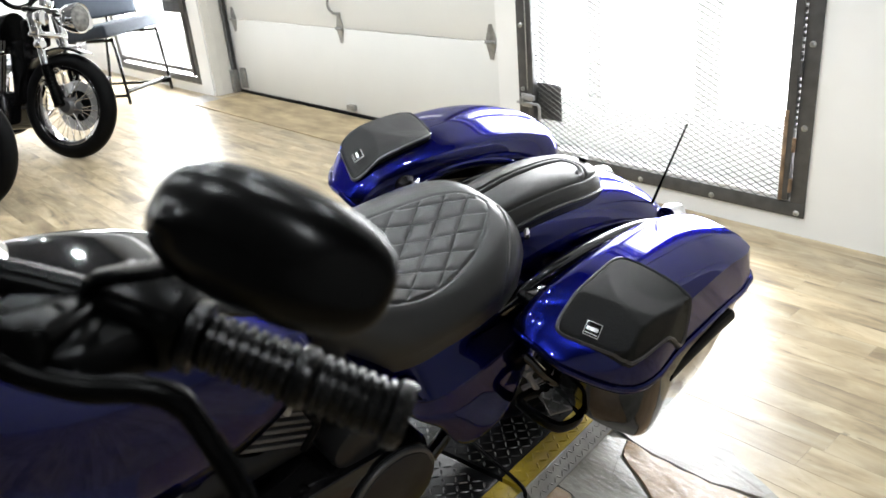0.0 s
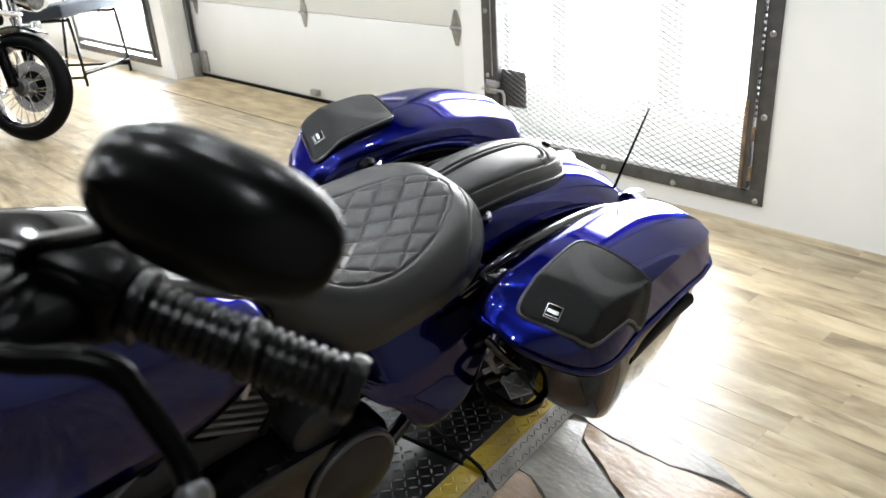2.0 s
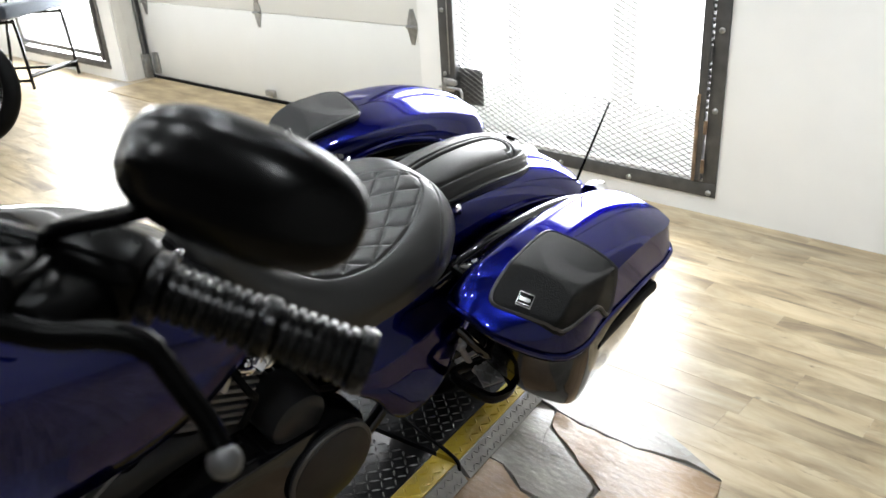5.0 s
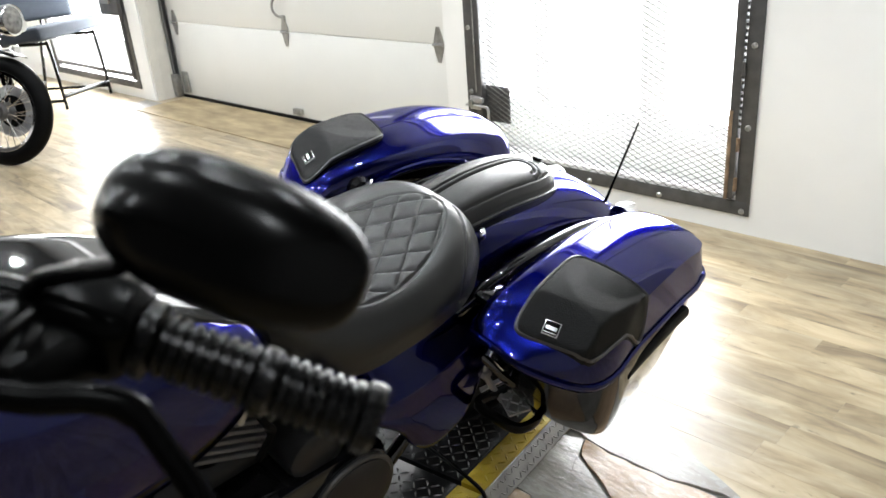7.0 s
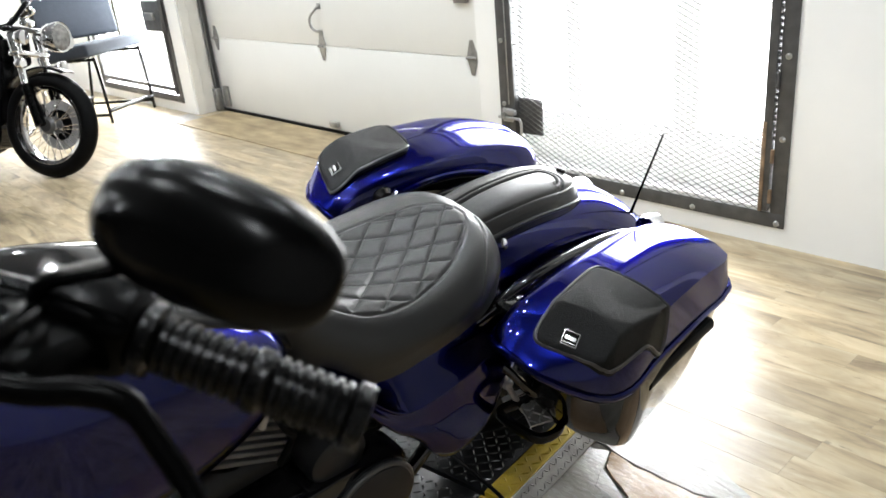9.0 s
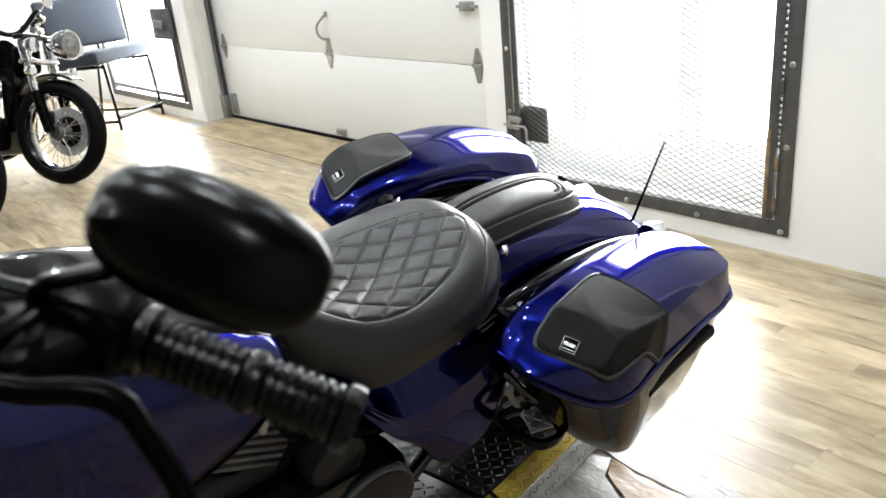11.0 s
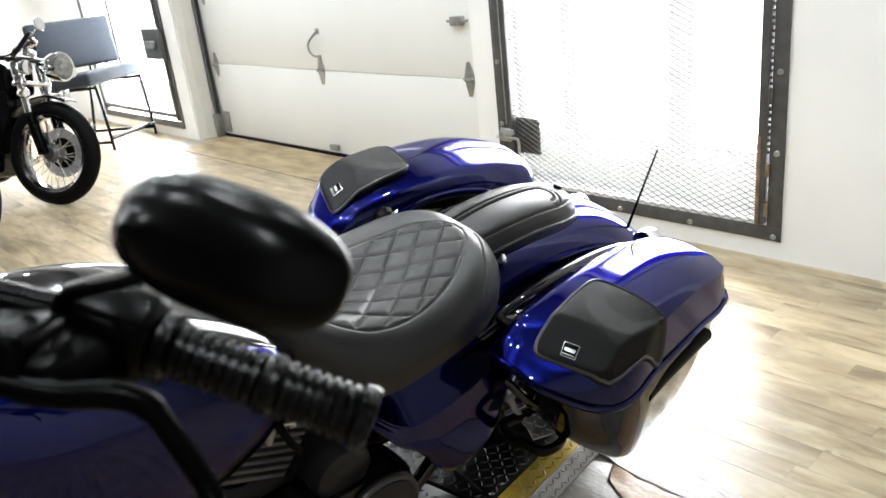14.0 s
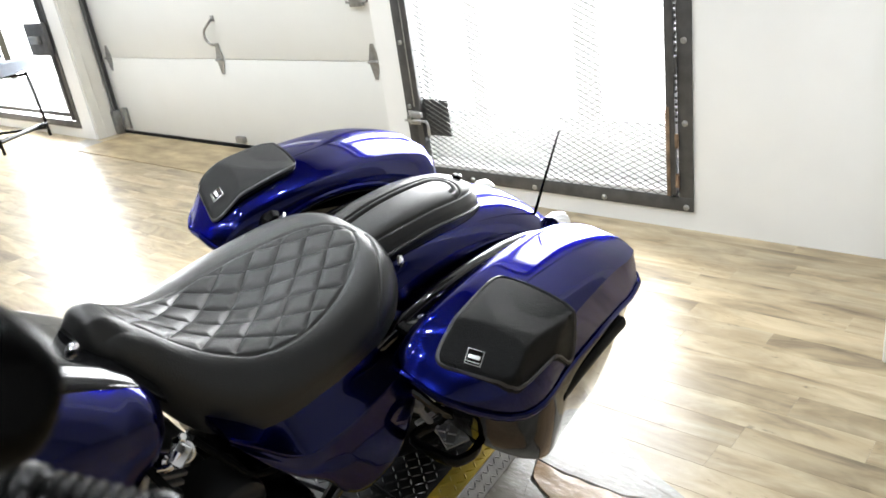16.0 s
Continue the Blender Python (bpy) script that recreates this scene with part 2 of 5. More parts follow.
def curve_at(xs, ys):
    """A smooth function through the table."""
    xs, ys = np.array(xs, float), np.array(ys, float)
    m = np.gradient(ys, xs)

    def f(x):
        x = min(max(x, xs[0]), xs[-1])
        i = min(max(int(np.searchsorted(xs, x)) - 1, 0), len(xs) - 2)
        h = xs[i + 1] - xs[i]
        t = (x - xs[i]) / h
        return float((2 * t ** 3 - 3 * t * t + 1) * ys[i] + (t ** 3 - 2 * t * t + t) * h * m[i] + (3 * t * t - 2 * t ** 3) * ys[i + 1] + (t ** 3 - t * t) * h * m[i + 1])
    return f


def loft(rings, caps=True, bm=None, closed=True):
    bm = bm or bmesh.new()
    R = [[bm.verts.new(p) for p in r] for r in rings]
    n = len(R[0])
    for a, b in zip(R, R[1:]):
        for i in range(n if closed else n - 1):
            j = (i + 1) % n
            bm.faces.new((a[i], a[j], b[j], b[i]))
    if caps:
        bm.faces.new(R[0][::-1])
        bm.faces.new(R[-1])
    return bm


def tube(pts, r, seg=12, n=8, bm=None):
    P = spline(pts, n)
    rs = r if callable(r) else (lambda t: r)
    rings, side = [], None
    for i, p in enumerate(P):
        d = (P[min(i + 1, len(P) - 1)] - P[max(i - 1, 0)]).normalized()
        if side is None:
            side = d.orthogonal().normalized()
        side = (side - d * side.dot(d)).normalized()
        up = d.cross(side)
        rad = rs(i / max(1, len(P) - 1))
        rings.append([p + rad * (math.cos(a) * side + math.sin(a) * up) for a in (2 * math.pi * k / seg for k in range(seg))])
    return loft(rings, bm=bm)


def lathe(profile, m=None, seg=32, bm=None):
    """profile: (radius, height) pairs, turned about z."""
    t = bmesh.new()
    rings = [[Vector((max(r, 1e-4) * math.cos(a), max(r, 1e-4) * math.sin(a), z)) for a in (2 * math.pi * k / seg for k in range(seg))] for r, z in profile]
    loft(rings, bm=t)
    if m is not None:
        bmesh.ops.transform(t, matrix=m, verts=t.verts)
    return merge(bm, t) if bm else t


def torus(R, r, m=None, seg=48, rseg=14, flat=1.0, bm=None):
    t = bmesh.new()
    rings = []
    for k in range(seg):
        a = 2 * math.pi * k / seg
        rings.append([Vector(((R + r * math.cos(b)) * math.cos(a), (R + r * math.cos(b)) * math.sin(a), r * flat * math.sin(b))) for b in (2 * math.pi * j / rseg for j in range(rseg))])
    loft(rings + [rings[0]], caps=False, bm=t)
    bmesh.ops.remove_doubles(t, verts=t.verts, dist=1e-6)
    if m is not None:
        bmesh.ops.transform(t, matrix=m, verts=t.verts)
    return merge(bm, t) if bm else t


def sheet(f, nu, nv, thick=0.0):
    """A surface f(u, v) over the unit square, with an optional thickness downwards."""
    bm = bmesh.new()
    g = [[bm.verts.new(f(i / nu, j / nv)) for j in range(nv + 1)] for i in range(nu + 1)]
    for i in range(nu):
        for j in range(nv):
            bm.faces.new((g[i][j], g[i + 1][j], g[i + 1][j + 1], g[i][j + 1]))
    if thick:
        low = [[bm.verts.new(g[i][j].co - Vector((0, 0, thick))) for j in (0, nv)] for i in range(nu + 1)]
        for i in range(nu):
            for j, k in ((0, 0), (nv, 1)):
                bm.faces.new((g[i][j], g[i + 1][j], low[i + 1][k], low[i][k]))
        for i in (0, nu):
            row = [bm.verts.new(g[i][j].co - Vector((0, 0, thick))) for j in range(1, nv)]
            bot = [low[i][0], *row, low[i][1]]
            for j in range(nv):
                bm.faces.new((g[i][j], g[i][j + 1], bot[j + 1], bot[j]))
    return bm


def aim(a, b):
    """A pose at a whose z axis points to b."""
    a, b = Vector(a), Vector(b)
    return Matrix.Translation(a) @ (b - a).to_track_quat("Z", "Y").to_matrix().to_4x4()


def rod(a, b, r, seg=12, bm=None, bevel=0.0):
    h = (Vector(b) - Vector(a)).length
    k = bevel or r * 0.25
    return lathe([(0, 0), (r - k, 0), (r, k), (r, h - k), (r - k, h), (0, h)], aim(a, b), seg, bm)


def structure(name, bm, material, label, smooth=False):
    return tagged(part(name, bm, material, None, "", smooth), label, name.split("_")[0], "", "structure")

# ---- the room ----
WY, WT, H = 3.365, 0.218, 3.2
X0, X1, Y0 = -9.2, 1.7, -3.0
GL, GR = (-7.90, -6.295, 0.135, 2.30), (-2.52, -1.170, 0.150, 2.30)
DL, DR, DH = -6.035, -2.735, 2.40

bm = bmesh.new()
for a, b, z0, z1 in ((X0, GL[0], 0, H), (GL[1], DL, 0, H), (DR, GR[0], 0, H), (GR[1], X1, 0, H), (GL[0], GL[1], 0, GL[2]), (GL[0], GL[1], GL[3], H),
                     (DL, DR, DH, H), (GR[0], GR[1], 0, GR[2]), (GR[0], GR[1], GR[3], H)):
    add_box(bm, a, b, WY, WY + WT, z0, z1)
structure("wall_north", bm, WALL, "white painted wall with two gated doorways and a garage opening")
# added out of view; its dark grey keeps camera-facing parts black
structure("wall_south", box(X0, X1, Y0 - 0.15, Y0, 0, H), DARKW, "unseen grey wall added to close the showroom, dark to keep reflections low")
structure("wall_west", box(X0 - 0.15, X0, Y0, WY + WT, 0, H), WALL, "plain white painted wall at the far end")
# added out of view; pale so it throws light on the tank side
structure("wall_east", box(X1, X1 + 0.15, Y0, WY + WT, 0, H), EASTW, "unseen pale grey wall added to close the showroom and brighten reflections")
structure("ceiling", box(X0 - 0.15, X1 + 0.15, Y0 - 0.15, WY + WT, H, H + 0.1), CEIL, "flat dark grey ceiling")
structure("pillar", box(-0.30, 0.25, 2.71, WY - 0.003, 0, H - 0.003, 0.006), WALL, "white painted square pillar against the wall")
bm = box(DL + 0.003, DL + 0.022, WY + 0.012, WY + 0.17, 0, DH - 0.003)
structure("trim_reveal", bm, REVEAL, "cream painted side of the garage door opening")
structure("trim_jamb", box(DL + 0.022, DL + 0.028, WY + 0.075, WY + 0.079, 0, DH - 0.01), REVEAL, "thin joint line in the garage door reveal")

floor = structure("floor", box(X0, X1, Y0, WY + WT, -0.06, -0.006), SUBFLOOR, "brown oak laminate floor laid parallel to the gated wall")
structure("backdrop", box(-11.5, 3.0, 5.0, 5.02, -0.5, 4.0), OUTSIDE, "glaring white daylight outside the doorways")
structure("ground", box(-11.5, 3.0, WY + WT, 5.0, -0.10, -0.02), mat("pale_concrete", (0.55, 0.54, 0.52), 0.8, bump=0.3), "pale concrete outside the doorways")

# worn brown strip before the garage door
bm = bmesh.new()
add_box(bm, -5.88, DR, 3.11, WY + 0.20, 0.001, 0.006, 0.002)
structure("threshold", bm, MATW, "worn brown wooden strip before the garage door")
bm = bmesh.new()
add_box(bm, -6.15, -5.85, 3.11, 3.34, 0.001, 0.005, 0.002)
structure("threshold_plate", bm, mat("grey_plate", (0.38, 0.36, 0.34), 0.5, vary=0.25, scale=20), "grey metal plate on the floor beside the pier")

# ---- sectional garage door ----
GY = WY + WT
door = empty("garage_door", pose(-4.41, GY, 0), "white enamelled steel sectional garage door, closed", "garage door", kind="structure")
DX0, DX1 = DL - 0.02 + 4.41, DR + 0.02 + 4.41
seams = [0.022, 0.595, 1.155, 1.715, 2.275]
for k, (a, b) in enumerate(zip(seams, seams[1:])):
    bm = box(DX0, DX1, 0.002, 0.045, a + 0.002, b - 0.002, 0.003)
    part("panel", bm, DOORW, door)
part("bottom_seal", box(DX0, DX1, -0.006, 0.04, 0.0005, 0.020, 0.003), RUBBER, door, "black rubber bottom seal")


def leaf_hinge(x, z, w=0.075, h=0.19):
    bm = bmesh.new()
    pts = [(-w * 0.18, -h / 2), (w * 0.12, -h / 2), (w / 2, -0.012), (w / 2, 0.018), (w * 0.12, h / 2), (-w * 0.18, h / 2), (-w / 2, 0.018), (-w / 2, -0.012)]
    a = [bm.verts.new((x + p, -0.004, z + q)) for p, q in pts]
    b = [bm.verts.new((x + p, 0.001, z + q)) for p, q in pts]
    bm.faces.new(a), bm.faces.new(b[::-1])
    for i in range(8):
        bm.faces.new((a[i], a[(i + 1) % 8], b[(i + 1) % 8], b[i]))
    h1 = part("hinge", bm, GALV, door, "galvanised steel leaf hinge", False)
    part("knuckle", rod((x - w / 2, -0.012, z), (x + w / 2, -0.012, z), 0.009, 10), GALV, h1)
    return h1


for z in seams[1:4]:
    leaf_hinge(0.0, z)
    leaf_hinge(-1.475, z)
    leaf_hinge(1.42, z)
hd = part("lift_handle", tube([(0.015, -0.006, 0.85), (0.005, -0.03, 0.83), (-0.045, -0.04, 0.785), (-0.052, -0.04, 0.735), (-0.025, -0.03, 0.70), (0.0, -0.006, 0.688)], 0.008, 10), GALV, door, "bent steel lift handle")
part("handle_plate", box(0.0, 0.034, -0.006, 0.001, 0.835, 0.872, 0.002), GALV, hd)
part("handle_plate", box(-0.02, 0.022, -0.006, 0.001, 0.66, 0.70, 0.002), GALV, hd)
part("floor_clip", box(-0.01, 0.075, -0.03, 0.001, 0.045, 0.085, 0.003), GALV, door, "galvanised bottom bracket")
part("corner_bracket", box(-1.50, -1.43, -0.02, 0.001, 0.045, 0.21, 0.003), GALV, door)
part("corner_bracket", box(DX1 - 0.20, DX1 - 0.13, -0.02, 0.001, 0.04, 0.12, 0.003), GALV, door)
lk = part("side_latch", box(1.33, 1.42, -0.03, 0.001, 0.885, 0.935, 0.004), GALV, door, "galvanised sliding side latch")
part("latch_bar", rod((1.30, -0.02, 0.91), (1.46, -0.02, 0.91), 0.008, 10), GALV, lk)
# vertical track with its foot bracket
TX = -1.595
tr = bmesh.new()
add_box(tr, TX, TX + 0.006, -0.045, -0.012, 0.17, 2.35)
add_box(tr, TX + 0.006, TX + 0.041, -0.045, -0.039, 0.17, 2.35)
add_box(tr, TX + 0.006, TX + 0.041, -0.018, -0.012, 0.17, 2.35)
part("track", tr, mat("dull_dark_steel", (0.16, 0.16, 0.16), 0.5, 0.6, vary=0.3, scale=20), door, "dull steel roller track", False)
ft = part("track_foot", box(TX - 0.005, TX + 0.050, -0.065, -0.01, 0.008, 0.19, 0.003), GALV, door, "galvanised track foot bracket")
for z in (0.05, 0.15):
    part("bolt", lathe([(0, 0), (0.010, 0), (0.008, 0.008), (0, 0.009)], pose(TX + 0.025, -0.065, z, 90), 8), GALV, ft)

# ---- barred doorways ----


def strand_mesh(x0, x1, z0, z1, lw=0.050, sw=0.0245, r=0.0015):
    """Expanded metal: diamonds of flat strands."""
    V, F = [], []
    nx, nz = int(round((x1 - x0) / lw)), int(round((z1 - z0) / sw))
    for j in range(nz * 2):
        for i in range(nx):
            xa = x0 + i * lw
            za = z0 + j * sw / 2
            up = j % 2 == 0
            for a, b in (((xa, za + (0 if up else sw / 2)), (xa + lw / 2, za + (sw / 2 if up else 0))), ((xa + lw / 2, za + (sw / 2 if up else 0)), (xa + lw, za + (0 if up else sw / 2)))):
                n = len(V)
                for (x, z) in (a, b):
                    V.extend([(x, -r, z - r), (x, r, z - r * 0.4), (x, r, z + r), (x, -r, z + r * 0.4)])
                F.extend([(n, n + 4, n + 5, n + 1), (n + 1, n + 5, n + 6, n + 2), (n + 2, n + 6, n + 7, n + 3), (n + 3, n + 7, n + 4, n)])
    me = bpy.data.meshes.new("mesh_infill")
    me.from_pydata(V, [], F)
    return me


def barred_gate(xa, xb, za, zb, label):
    """Iron frame bolted to the wall, a hinged leaf with mesh, at x from xa to xb."""
    cx = (xa + xb) / 2
    g = empty("security_gate", pose(cx, WY, za), label, "security gate", "iron security gates", "structure")
    w, h = (xb - xa) / 2, zb - za
    fw = 0.058
    for n, b in (("frame_rail", (-w, w, 0, fw)), ("frame_rail", (-w, w, h - fw, h)), ("frame_post", (-w, -w + fw, fw, h - fw)), ("frame_post", (w - fw, w, fw, h - fw))):
        part(n, box(b[0], b[1], -0.009, -0.002, b[2], b[3], 0.0015), IRON, g)
    for n, b in (("leaf_post", (-w + fw + 0.012, -w + fw + 0.048)), ("leaf_post", (w - fw - 0.043, w - fw - 0.007))):
        part(n, box(b[0], b[1], -0.022, 0.016, fw + 0.008, h - fw - 0.008, 0.003), IRON, g, "dark iron leaf post with worn rusty foot")
    return g, w, h, fw


gate, w, h, fw = barred_gate(-2.588, -1.122, 0.078, 2.36, "dark iron security gate with expanded steel mesh, closed over a bright doorway")
me = strand_mesh(-w + fw + 0.03, w - fw - 0.03, fw - 0.012, h - fw)
me.materials.append(MESHM)
mo = new("mesh_infill", me)
mo.parent = gate
tagged(mo, "dark expanded steel mesh", kind="stuff")
for x in (-1.864, -1.512):
    part("bolt", lathe([(0, 0), (0.012, 0), (0.012, 0.004), (0.007, 0.009), (0, 0.010)], pose(x + 1.855, -0.009, 0.018, 90), 12), GALV, gate, "bright bolt head")
for x in (-2.216, -2.50):
    part("bolt", lathe([(0, 0), (0.012, 0), (0.012, 0.004), (0.007, 0.009), (0, 0.010)], pose(x + 1.855, -0.009, 0.018, 90), 12), GALV, gate, "bright bolt head")
for x in (-1.151, -2.56):
    for z in (0.096, 0.434, 0.741, 1.08, 1.42, 1.76):
        part("bolt", lathe([(0, 0), (0.012, 0), (0.012, 0.004), (0.007, 0.009), (0, 0.010)], pose(x + 1.855, -0.009, z - 0.078, 90), 12), GALV, gate, "bright bolt head")
# rusty foot of the hinge side, and hinge barrels
hx = w - fw - 0.025
part("hinge_foot", box(hx - 0.018, hx - 0.002, -0.026, -0.0225, fw + 0.006, 0.42, 0.0015), RUSTY, gate, "rust-brown lower end of the hinge post")
for z in (0.10, 0.26, 0.55):
    part("hinge_barrel", rod((hx + 0.022, -0.016, z), (hx + 0.022, -0.016, z + 0.055), 0.008, 10), RUSTY if z < 0.4 else IRON, gate)
for k in range(70):
    part("hinge_tooth", box(w - fw - 0.0075, w - fw + 0.0005, -0.014, -0.001, 0.352 + k * 0.0238, 0.3625 + k * 0.0238), IRON, gate, smooth=False)
# lock plate with its latch
lx = -2.588 + 1.855
part("lock_plate", box(lx + 0.06, lx + 0.255, 0.010, 0.013, 0.213, 0.390), IRON, gate, "dark plate behind the mesh at the latch", False)
lk = lx + 0.03
lt = part("latch", box(lk + 0.0, lk + 0.070, -0.030, -0.0225, 0.272, 0.340, 0.004), ALU, gate, "galvanised sliding latch")
part("latch_body", box(lk + 0.040, lk + 0.098, -0.05, -0.031, 0.312, 0.338, 0.004), ALU, lt)
part("latch_bar", tube([(lk - 0.01, -0.045, 0.297), (lk + 0.110, -0.045, 0.297), (lk + 0.128, -0.045, 0.290), (lk + 0.134, -0.045, 0.272), (lk + 0.134, -0.045, 0.225)], 0.007, 10), ALU, lt)
for dx in (0.012, 0.030):
    part("keeper", box(lk + dx, lk + dx + 0.010, -0.056, -0.031, 0.289, 0.322, 0.002), GALV, lt)
# added thin rod in place of the line of light on the leaf
part("edge_highlight", rod((lk + 0.045, -0.027, 0.36), (lk + 0.045, -0.027, 1.9), 0.003, 8), GALV, gate, "thin bright rod standing in for the highlight along the gate leaf")

gate2, w, h, fw = barred_gate(-7.97, -6.228, 0.080, 2.36, "dark iron security gate frame before a glaring glazed door")
part("leaf_rail", box(-w + fw + 0.012, w - fw - 0.012, -0.02, 0.014, fw + 0.035, fw + 0.068, 0.003), IRON, gate2)
bx = -6.57 + 7.099
lb = part("lock_box", box(bx, bx + 0.335, -0.055, -0.0225, 0.588, 0.835, 0.006), IRON, gate2, "black iron lock box")
part("lock_case", box(bx + 0.08, bx + 0.25, -0.085, -0.056, 0.68, 0.74, 0.006), GALV, lb, "steel lock case")

# aluminium glazed doors behind the gates
for cx, hw, za in ((-1.855, 0.66, 0.150), (-7.0975, 0.80, 0.135)):
    dm = empty("glazed_door", pose(cx, WY + 0.11, za), "white aluminium glazed door, closed, behind the iron gate", "glazed door", "glazed doors", "structure")
    # rails and mullions of the right door are brightened by added translucency
    WHITE = BACKLIT_WHITE if cx > -3 else DOORW
    part("bottom_rail", box(-hw, hw, -0.02, 0.02, 0, 0.25 if cx > -3 else 0.03, 0.004), WHITE, dm)
    part("top_rail", box(-hw, hw, -0.02, 0.02, 2.04, 2.15, 0.004), WHITE, dm)
    part("stile", box(-hw, -hw + 0.05, -0.02, 0.02, 0.253 if cx > -3 else 0.033, 2.037, 0.004), WHITE, dm)
    part("stile", box(hw - 0.05, hw, -0.02, 0.02, 0.253 if cx > -3 else 0.033, 2.037, 0.004), WHITE, dm)
    if cx > -3:
        part("mullion", box(0.176, 0.298, -0.02, 0.02, 0.253, 2.037, 0.004), WHITE, dm)
        part("mullion", box(-0.385, -0.30, -0.02, 0.02, 0.253, 2.037, 0.004), WHITE, dm)

# ---- ceiling lights ----
fix = None
for y in (0.1, 1.3, 2.5):
    for x in (-7.4, -5.6, -3.8, -2.3, -0.9, 0.6):
        if x > 0 and y > 1:
            continue
        m = pose(x, y, H)
        if fix is None:
            fix = empty("ceiling_light", m, "small round white downlight with a glowing lens", "ceiling light", "round ceiling lights")
            part("housing", lathe([(0, -0.002), (0.065, -0.002), (0.075, -0.012), (0.075, -0.040), (0.064, -0.045), (0.060, -0.036), (0, -0.036)], None, 28), DOORW, fix)
            part("lens", lathe([(0, -0.037), (0.058, -0.037), (0.058, -0.040), (0, -0.041)], None, 24), TUBE, fix, "glowing lens")
        else:
            copy_thing(fix, m)
        lamp = area_lamp("ceiling_lamp", pose(x, y, H - 0.048), 0.11, 0.11, 20.0, (0.92, 0.97, 1.0))
        lamp.data.shape = "DISK"

# ---- tread-plate lift platform ----
plat = empty("lift_platform", pose(-0.910, 1.536, 0, 0, 0, 7.8), "low black tread-plate platform with a worn yellow edge stripe", "lift platform")


PZ = 0.05


def lugs(x0, x1, y0, y1, z, pitch=0.0225, upright=False):
    V, F = [], []
    ni, nj = int((x1 - x0) / pitch), int((y1 - y0) / pitch)
    for i in range(ni):
        for j in range(nj):
            cx, cy = x0 + (i + 0.5) * (x1 - x0) / ni, y0 + (j + 0.5) * pitch
            a = math.radians(45 if (i + j) % 2 else -45)
            l, wd, hh = 0.54 * pitch, 0.125 * pitch, 0.13 * pitch
            n = len(V)
            for u, v, k in ((-l, 0, 0), (-l * 0.4, -wd, 0), (l * 0.4, -wd, 0), (l, 0, 0), (l * 0.4, wd, 0), (-l * 0.4, wd, 0), (-l * 0.45, 0, 1), (l * 0.45, 0, 1)):
                p = (cx + u * math.cos(a) - v * math.sin(a), cy + u * math.sin(a) + v * math.cos(a), z + k * hh)
                if upright:
                    f = (p[0] - x0) / (x1 - x0)
                    p = (0.030 * (1 - f) + 0.8 * (k * hh + 0.0006), p[1], 0.012 + (PZ - 0.014) * f + 0.6 * (k * hh + 0.0006))
                V.append(p)
            F.extend([(n, n + 1, n + 6), (n + 1, n + 2, n + 7, n + 6), (n + 2, n + 3, n + 7), (n + 3, n + 4, n + 7), (n + 4, n + 5, n + 6, n + 7), (n + 5, n, n + 6)])
    me = bpy.data.meshes.new("tread")
    me.from_pydata(V, [], F)
    return me


def tread(me, material, parent):
    me.materials.append(material)
    ob = new("tread", me)
    ob.parent = parent
    ob["kind"] = "stuff"
    return ob


for a, b in ((-2.6, -0.006), (0.006, 0.72)):
    sec = part("deck_plate", box(-0.85, -0.068, a, b, 0.012, PZ, 0.002), DECK, plat, "black painted tread plate")
    tread(lugs(-0.60, -0.075, max(a, -0.55) + 0.005, b - 0.005, PZ), LUGM, sec)
    yl = part("yellow_stripe", box(-0.0675, -0.004, a, b, 0.012, PZ, 0.002), YELLOW, plat, "worn yellow painted edge stripe")
    tread(lugs(-0.064, -0.007, max(a, -0.7) + 0.005, b - 0.005, PZ), YELLOW, yl)
    ed = part("edge_plate", loft([[Vector((x, y, z)) for x, z in ((-0.0035, PZ - 0.002), (0.0, PZ - 0.002), (0.030, 0.0125), (0.030, 0.0105), (-0.0035, 0.0105))] for y in (a, b)]), PLATE, plat, "bare sloping tread-plate edge", False)
    tread(lugs(0.002, 0.046, max(a, -0.7) + 0.005, b - 0.005, 0.003, 0.0155, True), PLATE, ed)
part("base", box(-0.84, -0.01, -2.59, 0.71, 0.001, 0.0115), RUBBER, plat)
tagged(part("cable", tube([(-1.15, 1.575, 0.058), (-1.0, 1.552, 0.058), (-0.912, 1.534, 0.057), (-0.902, 1.530, 0.03), (-0.900, 1.528, 0.010), (-0.893, 1.49, 0.012)], 0.005, 8), RUBBER), "thin black cable lying across the platform", "cable")

# ---- slate stones set beside the platform ----
bed = structure("slate_bed", loft([[Vector((x, y, z)) for x, y in ((-0.96, 2.15), (-0.792, 2.095), (-0.604, 1.989), (-0.428, 1.910), (-0.404, 1.755), (-0.445, 1.55), (-0.42, 0.80), (-0.43, 0.10), (-0.71, 0.10), (-0.82, 0.9))] for z in (-0.004, 0.0015)]), GROUT, "dark grout bed of the slate paving")


